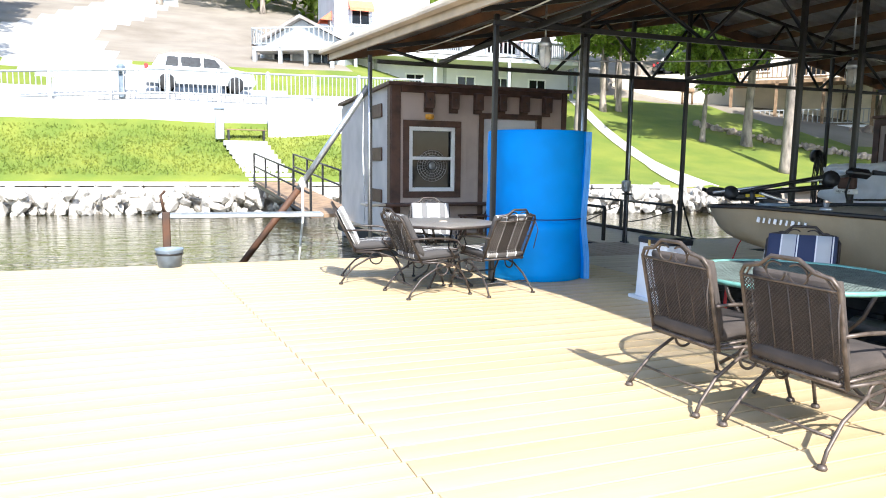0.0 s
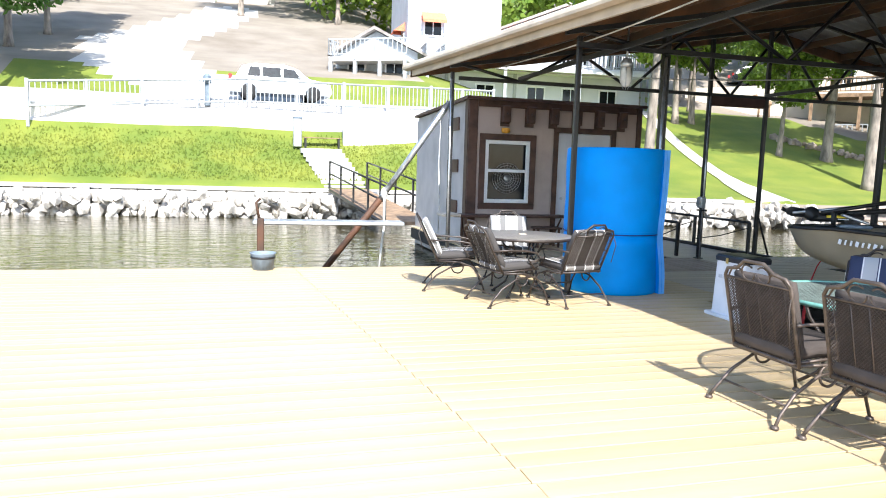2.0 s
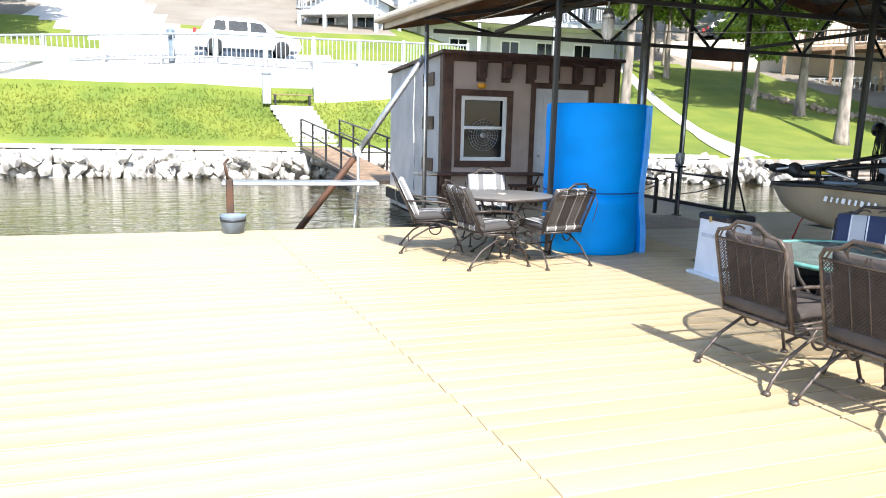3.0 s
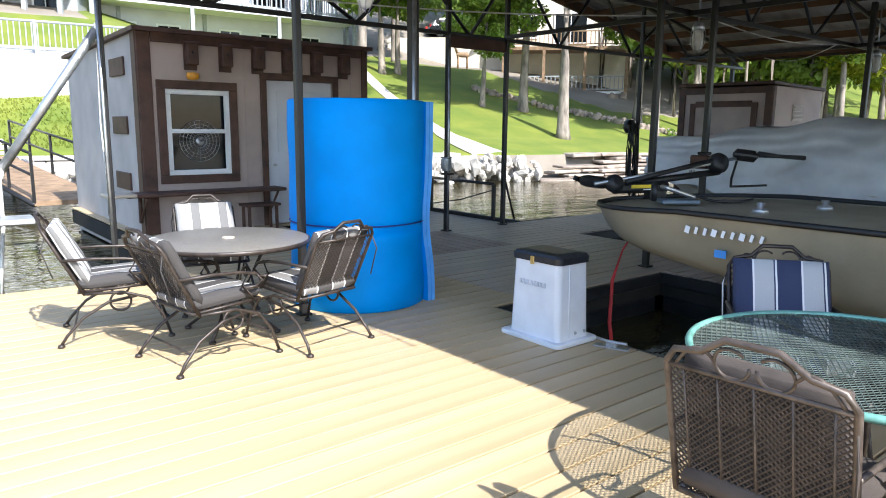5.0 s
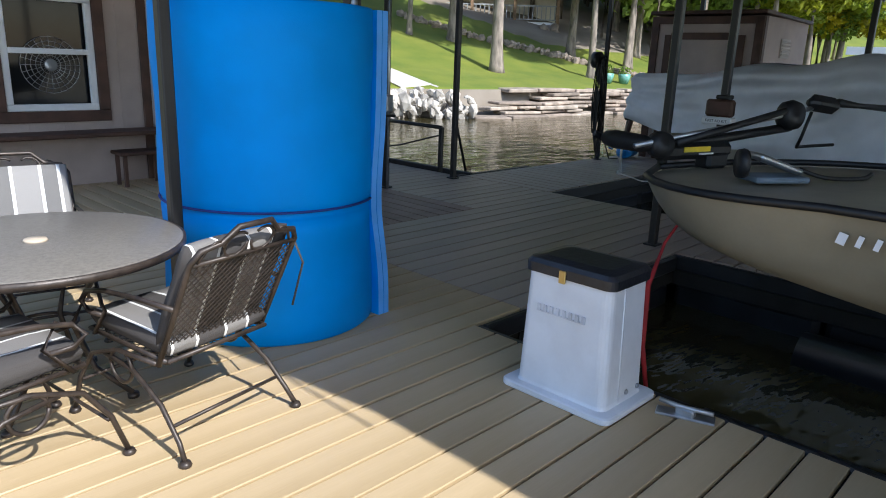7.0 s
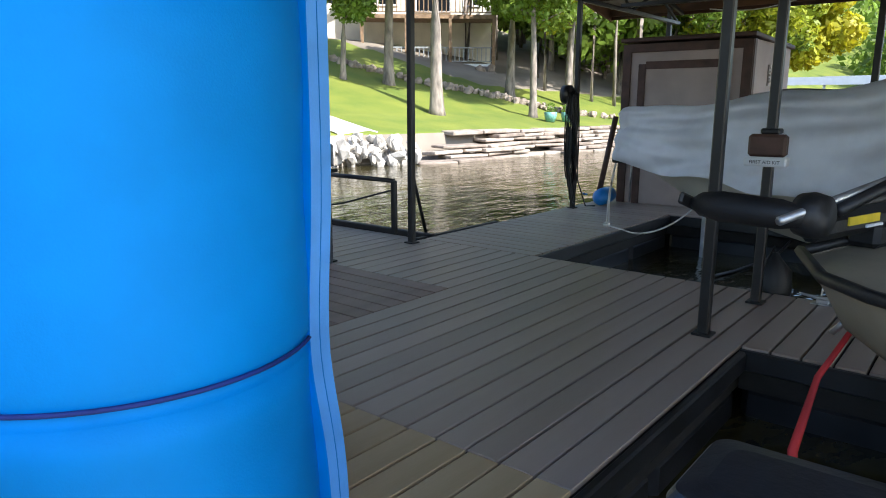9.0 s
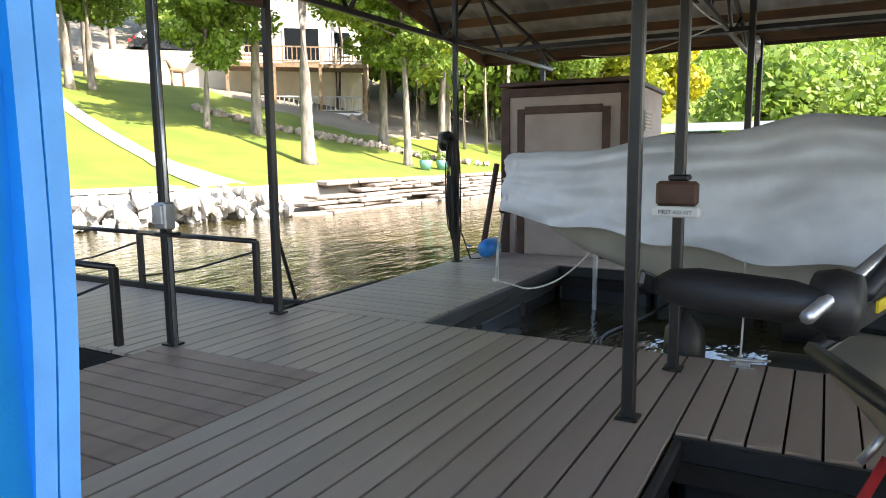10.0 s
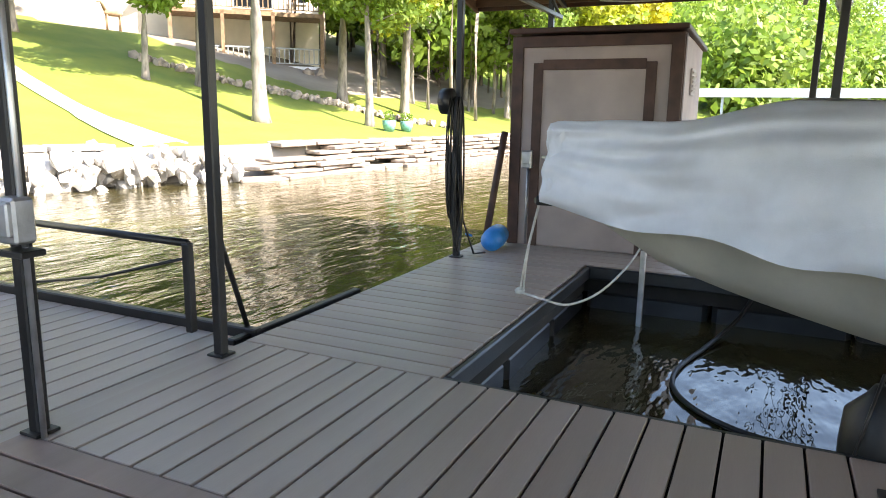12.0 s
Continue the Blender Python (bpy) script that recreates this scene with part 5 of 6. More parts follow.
# ---- small dock things ----
def build_dock_things():
    s = thing("first_aid_box", (8.34, 7.03, 1.16), "brown and white first aid kit box strapped to a roof post", "first aid box")
    part("case", Sh().box((-0.07, 0.0, 0.03), (0.09, 0.26, 0.16), ch=0.02), "trim", s)
    part("tray", Sh().box((-0.08, 0.0, -0.085), (0.11, 0.29, 0.07), ch=0.012), "white", s, "white lettered lower edge")
    part("strap", Sh().box((0, 0, 0.13), (0.12, 0.13, 0.04), ch=0.01), "rubber", s)
    cu = bpy.data.curves.new("lettering", "FONT")
    cu.body, cu.size, cu.align_x, cu.extrude = "FIRST AID KIT", 0.034, "CENTER", 0.001
    tx = new("lettering", cu)
    tx.data.materials.append(M["rubber"])
    tx.parent = s
    tx.matrix_basis = pose(-0.138, 0, -0.098, 90, 0, -90)
    # outlet box on the gangway post
    o = thing("outlet_box", (7.16, 10.53, 1.02), "grey weatherproof outlet box on a roof post", "outlet box")
    part("case", Sh().box((0, 0, 0), (0.10, 0.13, 0.2), ch=0.012), "galv", o)
    part("cover", Sh().box((-0.06, 0, 0.01), (0.03, 0.11, 0.15), ch=0.008), "galv", o)
    part("cord_hook", Sh().box((0, -0.02, -0.14), (0.12, 0.16, 0.03), ch=0.006), "post", o)
    # coiled hose on a post
    h = thing("hose_coil", (11.72, 10.60, 0), "coiled black hose hung on a reel on a roof post", "hose")
    part("reel", Sh().lathe([(0, -0.05), (0.13, -0.05), (0.13, 0.05), (0, 0.05)], (0, 0, 1.62), 18, pose(0, 0, 0, 90, 0, 0)), "float", h)
    for k in range(9):
        dx, w = random.uniform(-0.05, 0.05), random.uniform(0.06, 0.13)
        b = 0.08 + 0.06 * k
        part("loop", Sh().tube([(dx + w * math.cos(t), -0.08 + 0.012 * k - 0.05, lerp(b, 1.66, 0.5 + 0.5 * math.sin(t))) for t in [i * math.pi / 12 for i in range(25)]], 0.011, 6), "rubber", h)
    part("tail", Sh().tube([(0.1, -0.1, 1.5), (0.22, -0.06, 1.0), (0.22, -0.1, 0.4), (0.3, -0.2, 0.03), (0.5, -0.25, 0.015)], 0.011, 6), "rubber", h)
    f = thing("blue_fender", (12.55, 10.36, 0.13), "bright blue vinyl boat fender lying on the deck", "fender")
    part("body", Sh().lathe([(0, -0.28), (0.06, -0.27), (0.12, -0.22), (0.13, 0.0), (0.12, 0.22), (0.06, 0.27), (0, 0.28)], (0, 0, 0), 18, pose(0, 0, 0, 90, 0, 100)), "bluefloat", f)
    part("eye", Sh().tube([(-0.03, 0.27, 0), (-0.05, 0.33, 0.01), (-0.04, 0.34, 0.02)], 0.015, 6), "bluefloat", f)
    d = thing("leaning_pole", (12.75, 10.45, 0), "dark timber brace leaning on the small shed", "brace")
    part("bar", Sh().tube([(-0.15, 0.05, 0.05), (0.2, -0.02, 1.3)], 0.045, 6), "trim", d)
    # corner braces below posts by the walkway edge
    for x, y, dx in ((8.42, 10.6, 0.55),):
        solo("post_brace", Sh().tube([(x, y + 0.03, 0.9), (x + dx, y + 0.25, -0.05)], 0.02, 6), "post", "thin black steel brace at a roof post", "brace", "post braces")
    # lamps under the roof
    for x, y in ((3.85, 7.62), (8.65, 7.42), (13.5, 7.1)):
        l = thing("caged_lamp", (x, y, 2.74), "caged glass dock lamp hanging under the roof, unlit", "lamp", "caged dock lamps")
        part("cap", Sh().lathe([(0, 0.16), (0.05, 0.16), (0.075, 0.10), (0.075, 0.05), (0, 0.05)], n=16), "galv", l)
        part("globe", Sh().lathe([(0.06, 0.05), (0.07, 0.0), (0.068, -0.12), (0.05, -0.17), (0, -0.19)], n=16), "lampglass", l)
        for k in range(6):
            t = k * math.pi / 3
            part("cage_bar", Sh().tube([(0.08 * math.cos(t), 0.08 * math.sin(t), 0.06), (0.085 * math.cos(t), 0.085 * math.sin(t), -0.1), (0.03 * math.cos(t), 0.03 * math.sin(t), -0.21)], 0.004, 5), "galv", l)
        part("stem", Sh().tube([(0, 0, 0.16), (0, 0, roof_z(x) - 2.74)], 0.012, 6), "galv", l)
    # cables under the roof
    def cable(pts):
        solo("roof_cable", Sh().tube(pts, 0.009, 5), "rope", "pale electric cable slung under the roof", "cable", "roof cables")
    sag = lambda a, b, s, n=10: [tuple(lerp(p, q, i / n) - (s * math.sin(math.pi * i / n) if k == 2 else 0) for k, (p, q) in enumerate(zip(a, b))) for i in range(n + 1)]
    cable(sag((3.2, 10.6, 3.1), (8.9, 7.4, 3.0), 0.12))
    cable(sag((8.9, 7.4, 2.95), (12.7, 7.4, 2.95), 0.10))
    cable(sag((3.25, 3.0, 3.15), (3.2, 10.6, 3.12), 0.10, 14))
    cable(sag((12.7, 7.4, 2.95), (15.5, 10.0, 3.1), 0.15))
    # bulletin board strip between the gangway posts
    solo("sign_board", Sh().box((7.8, 10.6, 2.82), (1.16, 0.04, 0.17), ch=0.008), "trim", "long dark wooden header board between two posts", "board")
    # swim platform, pole and bucket at the deck's edge
    p = thing("swim_plank", (0, 0, 0), "pale aluminium swim plank on a pivot post at the deck edge", "plank")
    part("board", Sh().box((0.55, 10.6, 0.60), (2.3, 0.42, 0.06), (0, 0, -3), ch=0.012), "galv", p)
    part("pivot", Sh().box((-0.5, 10.0, 0.34), (0.1, 0.1, 0.72), ch=0.012), "rusty", p)
    part("handle", Sh().tube([(-0.52, 10.0, 0.7), (-0.56, 10.02, 0.92), (-0.5, 10.03, 0.98)], 0.02, 6), "rusty", p)
    b = thing("bucket", (-0.47, 9.72, 0), "dark grey planter bucket on the deck edge", "bucket")
    part("shell", Sh().lathe([(0.14, 0.0), (0.17, 0.22), (0.185, 0.24), (0.17, 0.245), (0.155, 0.23), (0.13, 0.03)], n=22), "slate", b)
    part("band", Sh().lathe([(0.165, 0.16), (0.172, 0.165), (0.174, 0.185), (0.168, 0.19)], n=22), "rubber", b)
    g = thing("gangway_strut", (0, 0, 0), "grey steel strut slanting from the roof post to the water", "strut")
    part("upper_pole", Sh().tube([(2.45, 10.66, 2.55), (1.45, 11.2, 0.95)], 0.05, 8), "galv", g)
    part("lower_pole", Sh().tube([(1.45, 11.2, 0.95), (0.35, 11.7, -0.6)], 0.055, 8), "rusty", g)
    part("rope_knot", Sh().lathe([(0, -0.1), (0.05, -0.06), (0.06, 0.02), (0.03, 0.08), (0, 0.1)], (1.5, 11.15, 1.05), 10), "rope", g)
    part("rope", Sh().tube([(1.5, 11.12, 1.0), (1.48, 11.0, 0.5), (1.42, 10.9, 0.1), (1.4, 11.0, -0.4)], 0.02, 6), "rope", g)
    c = thing("hanging_cord", (0, 0, 0), "pale cord hanging down the shed's side wall", "cord")
    part("line", Sh().tube([(3.38, 14.6, 2.7), (3.37, 14.7, 1.6), (3.36, 14.5, 0.8), (3.37, 14.55, 0.1)], 0.015, 6), "rope", c)


def rail_run(name, label, pts, posts, h, mats, low=True, chain=True):
    r = thing(name, (0, 0, 0), label, "railing", "gangway rails")
    for (x, y) in posts:
        part("rail_post", Sh().box((x, y, h / 2), (0.06, 0.06, h), ch=0.008), mats, r)
    for a, b in zip(posts, posts[1:]):
        part("top_rail", Sh().tube([(a[0], a[1], h), (b[0], b[1], h)], 0.028, 6), mats, r)
        part("chain", Sh().tube([(a[0], a[1], h - 0.1), ((a[0] + b[0]) / 2, (a[1] + b[1]) / 2, h * 0.45), (b[0], b[1], 0.12)], 0.012, 5), "rubber", r)
    return r


def build_gangway():
    rail_run("gangway_rail", "low black pipe railing with chain along the gangway", None, [(8.68, 11.1), (8.74, 12.9), (8.8, 14.7), (8.86, 16.5)], 0.62, "post")
    rail_run("gangway_rail", "low black pipe railing with chain along the gangway", None, [(7.0, 10.95), (7.04, 12.4), (7.1, 13.8)], 0.62, "post")
    e = thing("gangway_beam", (0, 0, 0), "black steel beam along the gangway's edge", "beam")
    part("beam", Sh().box((8.9, 13.7, -0.03), (0.07, 6.0, 0.1), ch=0.01), "post", e)
    part("beam", Sh().box((9.5, 10.78, -0.05), (1.6, 0.07, 0.08), ch=0.01), "post", e)
    # kayak-like pipe lying between the decks
    w = thing("pipe_bundle", (0, 0, 0), "white plastic pipe lying on the floats beside the gangway", "pipe")
    part("pipe", Sh().tube([(5.2, 11.0, -0.25), (6.9, 10.95, -0.22)], 0.05, 8), "white", w)
    # shore gangway with dark rails behind the shed
    s = thing("shore_ramp", (0, 0, 0), "dark steel ramp with railings from the shore steps", "ramp")
    part("ramp_floor", Sh().add([(2.2, 26.0, 0.62), (3.6, 26.0, 0.62), (4.4, 19.0, -0.05), (3.0, 19.0, -0.05), (2.2, 26.0, 0.52), (3.6, 26.0, 0.52), (4.4, 19.0, -0.15), (3.0, 19.0, -0.15)], [(0, 1, 2, 3), (7, 6, 5, 4), (0, 4, 5, 1), (1, 5, 6, 2), (2, 6, 7, 3), (3, 7, 4, 0)]), "wood", s)
    for a, b in (((2.2, 26.0), (3.0, 19.0)), ((3.6, 26.0), (4.4, 19.0))):
        for k in range(5):
            t = k / 4
            part("rail_post", Sh().box((lerp(a[0], b[0], t), lerp(a[1], b[1], t), lerp(0.62, -0.05, t) + 0.5), (0.06, 0.06, 1.0)), "post", s)
        for h in (0.55, 1.0):
            part("rail", Sh().tube([(a[0], a[1], 0.62 + h), (b[0], b[1], -0.05 + h)], 0.03, 6), "post", s)
        part("chord", Sh().tube([(a[0], a[1], 0.55), (b[0], b[1], -0.12)], 0.06, 6), "post", s)


build_dock_things()
build_gangway()


# ---- the shore ----
def rock_mesh(seed, flat=0.8):
    b = bmesh.new()
    bmesh.ops.create_icosphere(b, subdivisions=1, radius=0.5)
    rnd = random.Random(seed)
    for v in b.verts:
        v.co *= rnd.uniform(0.72, 1.15)
        v.co.z *= flat
    b.verts.index_update()
    out = ([v.co.copy() for v in b.verts], [[v.index for v in f.verts] for f in b.faces])
    b.free()
    return out


ROCKS = [rock_mesh(i) for i in range(6)]


def build_banks():
    rnd = random.Random(3)
    w = thing("shore_wall", (0, 0, 0), "low pale limestone shore wall with a flat concrete cap", "wall", kind="structure")
    x = -30.0
    while x < 18.0:
        x2 = x + 1.5
        for k, (z0, z1, d) in enumerate(((-0.9, 0.02, 0.0), (0.04, 0.42, 0.1))):
            yy = (shore(x) + shore(x2)) / 2
            part("wall_block", Sh().box(((x + x2) / 2, yy - 0.05 + d + rnd.uniform(-0.05, 0.05), (z0 + z1) / 2), (1.48, 0.6, z1 - z0), (0, 0, math.degrees(math.atan2(shore(x2) - shore(x), 1.5))), ch=0.04), "rock", w)
        yy = (shore(x) + shore(x2)) / 2
        part("cap_block", Sh().box(((x + x2) / 2, yy + 0.12, 0.52), (1.495, 0.75, 0.14), (0, 0, math.degrees(math.atan2(shore(x2) - shore(x), 1.5))), ch=0.02), "concrete", w)
        x = x2
    rip = Sh()
    for i in range(1700):
        x = rnd.uniform(-32, 20.5)
        vs, fs = rnd.choice(ROCKS)
        s = rnd.uniform(0.25, 0.75)
        m = Matrix.LocRotScale((x, shore(x) - rnd.uniform(0.35, 1.4), WATER + rnd.uniform(-0.1, 0.75)), Euler((rnd.uniform(0, 6), rnd.uniform(0, 6), rnd.uniform(0, 6))), (s, s * 0.8, s * 0.7))
        rip.add([m @ v for v in vs], fs)
    solo("riprap", rip, "rock", "pale broken limestone rocks heaped along the water", "rocks", kind="stuff")
    big = Sh()
    for i in range(60):
        x = rnd.uniform(17.2, 19.8)
        vs, fs = rnd.choice(ROCKS)
        s = rnd.uniform(0.25, 0.6)
        m = Matrix.LocRotScale((x, shore(x) + rnd.uniform(-0.9, 0.7), WATER + rnd.uniform(0, 0.9)), Euler((rnd.uniform(0, 6), rnd.uniform(0, 6), rnd.uniform(0, 6))), (s, s * 0.8, s * 0.7))
        big.add([m @ v for v in vs], fs)
    solo("rock_heap", big, "rock", "heap of white boulders at the end of the shore wall", "rocks", kind="stuff")
    # ledge-stone terraces
    t = thing("ledge_wall", (0, 0, 0), "stepped grey-brown ledge stone wall along the water", "wall", kind="structure")
    for k in range(7):
        x = 20.0 + 0.45 * k + rnd.uniform(0, 0.5)
        while x < 40:
            ln = rnd.uniform(0.8, 2.4)
            y = shore(x + ln / 2) - 1.15 + 0.17 * k + rnd.uniform(-0.16, 0.16)
            if rnd.random() > 0.08:
                part("ledge_stone", Sh().box((x + ln / 2, y, WATER + 0.02 + 0.15 * k + rnd.uniform(-0.02, 0.02)), (ln - 0.03, 0.66, rnd.uniform(0.10, 0.15)), (rnd.uniform(-3, 3), rnd.uniform(-1.5, 1.5), math.degrees(math.atan2(shore(x + 1) - shore(x), 1)) + rnd.uniform(-5, 5)), ch=0.03), rnd.choice(("ledge", "rock2", "rock2")), t)
            x += ln
    row = Sh()
    for i in range(46):
        q = i / 45
        x, y = lerp(28.5, 37.5, q), lerp(33.5, 22.5, q)
        vs, fs = rnd.choice(ROCKS)
        for j in range(3):
            s = rnd.uniform(0.3, 0.6)
            px, py = x + rnd.uniform(-0.3, 0.3), y + rnd.uniform(-0.3, 0.3)
            m = Matrix.LocRotScale((px, py, height(px, py) + 0.1), Euler((rnd.uniform(0, 6), rnd.uniform(0, 6), 0)), (s, s, s * 0.7))
            row.add([m @ v for v in vs], fs)
    solo("stone_edging", row, "rock2", "line of stones edging the lawn", "rocks", kind="stuff")


def build_path():
    """The pale path that slants down the lawn."""
    sh = Sh()
    pts = [(24.2, 41.5), (22.5, 36.5), (21.3, 32.3), (20.5, 28.6), (20.0, 26.0), (19.2, 22.3)]
    pts = [tuple(smooth_point([(x, y, 0) for x, y in pts], k / 60))[:2] for k in range(61)]
    vs = []
    for i, (x, y) in enumerate(pts):
        for s in (-1, 1):
            hw = 0.42 + 0.5 * max(0.0, i / 60 - 0.72) / 0.28
            vs.append((x + s * hw, y + s * 0.2, height(x + s * hw, y + s * 0.2) + 0.04))
    sh.add(vs, [(2 * i, 2 * i + 1, 2 * i + 3, 2 * i + 2) for i in range(len(pts) - 1)])
    solo("garden_path", sh, "concrete", "pale gravel path slanting down the lawn", "path", kind="structure")
    st = thing("shore_steps", (0, 0, 0), "grey concrete garden steps down the lawn to the water", "steps", kind="structure")
    for k in range(9):
        y = lerp(26.7, 29.4, k / 8)
        x = lerp(2.9, 2.2, k / 8)
        part("step", Sh().box((x, y, lerp(0.62, 2.05, k / 8)), (1.7, 0.40, 0.2), ch=0.015), "concrete", st)
    b = thing("garden_bench", (2.3, 30.0, 2.2), "small dark slatted landing bench above the steps", "bench")
    for k in range(4):
        part("slat", Sh().box((0, 0.1 * k, 0.42), (1.6, 0.08, 0.03)), "wood", b)
    for x in (-0.7, 0.7):
        part("leg", Sh().box((x, 0.15, 0.2), (0.08, 0.35, 0.4)), "post", b)
    wl = thing("terrace_wall", (0, 0, 0), "white rendered terrace wall beside the steps", "wall", kind="structure")
    part("wall", Sh().box((6.5, 30.6, 2.9), (6.5, 0.3, 2.0), ch=0.02), "white", wl)
    part("wall", Sh().box((-4.5, 31.9, 3.05), (10.6, 0.3, 1.3), ch=0.02), "concrete", wl)
    ub = thing("utility_pedestal", (1.25, 29.9, 2.2), "grey utility pedestal on the bank", "utility box")
    part("case", Sh().box((0, 0, 0.6), (0.35, 0.3, 1.2), ch=0.03), "galv", ub)
    part("cap", Sh().box((0, 0, 1.22), (0.4, 0.35, 0.06), ch=0.01), "slate", ub)


def build_drive_rail():
    r = thing("drive_railing", (0, 0, 0), "long pale grey balustrade along the drive", "railing")
    x = -9.2
    pts = [(-9.2, 31.2, 3.25), (-5.1, 32.3, 3.65), (-0.7, 32.7, 4.0), (3.5, 32.5, 4.0), (7.5, 31.9, 4.0), (10.5, 31.6, 4.0)]
    def at(t):
        k = min(int(t), len(pts) - 2)
        return Vector(pts[k]).lerp(Vector(pts[k + 1]), t - k)
    for k in range(len(pts)):
        p = Vector(pts[k])
        part("rail_post", Sh().box((p.x, p.y, p.z + 0.35), (0.12, 0.12, 1.9), ch=0.01), "railgrey", r)
    for k in range(len(pts) - 1):
        a, b = Vector(pts[k]), Vector(pts[k + 1])
        mid = (a + b) / 2 + Vector((0, 0, 0))
        part("rail_post", Sh().box((mid.x, mid.y, mid.z + 0.35), (0.10, 0.10, 1.8), ch=0.01), "railgrey", r)
        for h in (0.22, 1.2):
            part("rail", Sh().tube([a + Vector((0, 0, h)), b + Vector((0, 0, h))], 0.05, 6), "railgrey", r)
        n = 22
        for i in range(n):
            p = a.lerp(b, (i + 0.5) / n)
            part("baluster", Sh().box((p.x, p.y, p.z + 0.7), (0.035, 0.035, 0.98)), "railgrey", r)
    g = thing("grill", (-2.5, 32.9, 3.9), "grey covered grill standing on the drive", "grill")
    part("hood", Sh().box((0, 0, 1.2), (0.35, 0.5, 0.5), ch=0.12), "slate", g)
    part("stand", Sh().box((0, 0, 0.5), (0.25, 0.35, 0.95), ch=0.02), "slate", g)


def build_car(name, loc, rz, paint, label, scale=1.0):
    c = thing(name, loc, label, "car", rz=rz)
    prof = [(-2.35, 0.35), (-2.4, 0.75), (-2.2, 0.95), (-2.05, 1.0), (-1.75, 1.5), (-1.2, 1.66), (0.2, 1.66), (0.75, 1.5), (1.25, 1.08), (1.9, 0.98), (2.3, 0.8), (2.4, 0.5), (2.3, 0.32), (-2.3, 0.30)]
    def shell(pr, w0, w1):
        sh = Sh()
        n = len(pr)
        vs = []
        for x, z in pr:
            w = w0 if z < 1.02 else lerp(w0, w1, (z - 1.02) / 0.64)
            vs.append((x, -w, z))
        for x, z in pr:
            w = w0 if z < 1.02 else lerp(w0, w1, (z - 1.02) / 0.64)
            vs.append((x, w, z))
        return sh.add(vs, [tuple(range(n))[::-1], tuple(range(n, 2 * n))] + [(i, (i + 1) % n, n + (i + 1) % n, n + i) for i in range(n)])
    part("body", shell(prof, 0.92, 0.68), paint, c)
    for s in (-1, 1):
        for a, b in ((-1.75, -0.95), (-0.85, 0.0), (0.1, 0.95)):
            top = 1.52
            sh = Sh()
            q = [(a + (0.22 if a < -1 else 0), 1.06), (b, 1.06), (min(b, 0.62) if b > 0.5 else b, top if b < 0.5 else 1.46), (a + (0.35 if a < -1 else 0.0), top)]
            vs = [(x, s * (lerp(0.92, 0.68, (z - 1.02) / 0.64) + 0.012), z) for x, z in q]
            sh.add(vs, [(0, 1, 2, 3)])
            part("side_window", sh, "carglass", c)
    part("windscreen", Sh().add([(1.22, -0.8, 1.12), (1.22, 0.8, 1.12), (0.80, 0.64, 1.50), (0.80, -0.64, 1.50)], [(0, 1, 2, 3)]), "carglass", c)
    for x in (-1.45, 1.5):
        for s in (-1, 1):
            wh = part("wheel", Sh().lathe([(0.18, -0.1), (0.34, -0.1), (0.36, -0.05), (0.36, 0.05), (0.34, 0.1), (0.18, 0.1)], (x, s * 0.86, 0.36), 24, pose(0, 0, 0, 90, 0, 0)), "tyre", c)
            part("rim", Sh().lathe([(0, -0.07), (0.22, -0.09), (0.23, 0.0), (0.22, 0.09), (0, 0.07)], (x, s * 0.87, 0.36), 16, pose(0, 0, 0, 90, 0, 0)), "alloy", wh)
    for s in (-1, 1):
        part("tail_light", Sh().box((-2.28, s * 0.78, 0.98), (0.16, 0.2, 0.26), ch=0.03), "red", c)
        part("headlight", Sh().box((2.2, s * 0.7, 0.8), (0.25, 0.34, 0.14), ch=0.04), "lampglass", c)
        part("mirror", Sh().box((0.85, s * 1.0, 1.1), (0.14, 0.18, 0.12), ch=0.03), paint, c)
    return c


build_banks()
build_path()
build_drive_rail()
build_car("silver_car", (0.7, 34.7, 4.42), 2, "car", "silver crossover car parked behind the balustrade")
build_car("black_truck", (41.5, 51.5, height(41.5, 51.5)), -25, "carb", "black pickup-sized car parked up the far drive")


# ---- houses ----
def gable_house(name, label, loc, rz, w, d, h, rise, wall, eave=0.5):
    """Walls w wide (x) and d deep (y), ridge along y, gable to the front (-y)."""
    ho = thing(name, loc, label, "house", rz=rz)
    sh = Sh()
    sh.add([(-w / 2, 0, -3), (w / 2, 0, -3), (w / 2, 0, h), (0, 0, h + rise), (-w / 2, 0, h), (-w / 2, d, -3), (w / 2, d, -3), (w / 2, d, h), (0, d, h + rise), (-w / 2, d, h)],
           [(0, 1, 2, 3, 4), (9, 8, 7, 6, 5), (1, 6, 7, 2), (5, 0, 4, 9)])
    part("wall", sh, wall, ho)
    for s in (-1, 1):
        sl = rise / (w / 2)
        x1, z1 = s * (w / 2 + eave), h - eave * sl
        rf = Sh().add([(0, -eave, h + rise + 0.05), (x1, -eave, z1 + 0.05), (x1, d + eave, z1 + 0.05), (0, d + eave, h + rise + 0.05), (0, -eave, h + rise + 0.25), (x1, -eave, z1 + 0.2), (x1, d + eave, z1 + 0.2), (0, d + eave, h + rise + 0.25)],
                      [(0, 1, 2, 3), (7, 6, 5, 4), (0, 4, 5, 1), (1, 5, 6, 2), (2, 6, 7, 3), (3, 7, 4, 0)])
        part("roof", rf, "shingle", ho)
    return ho


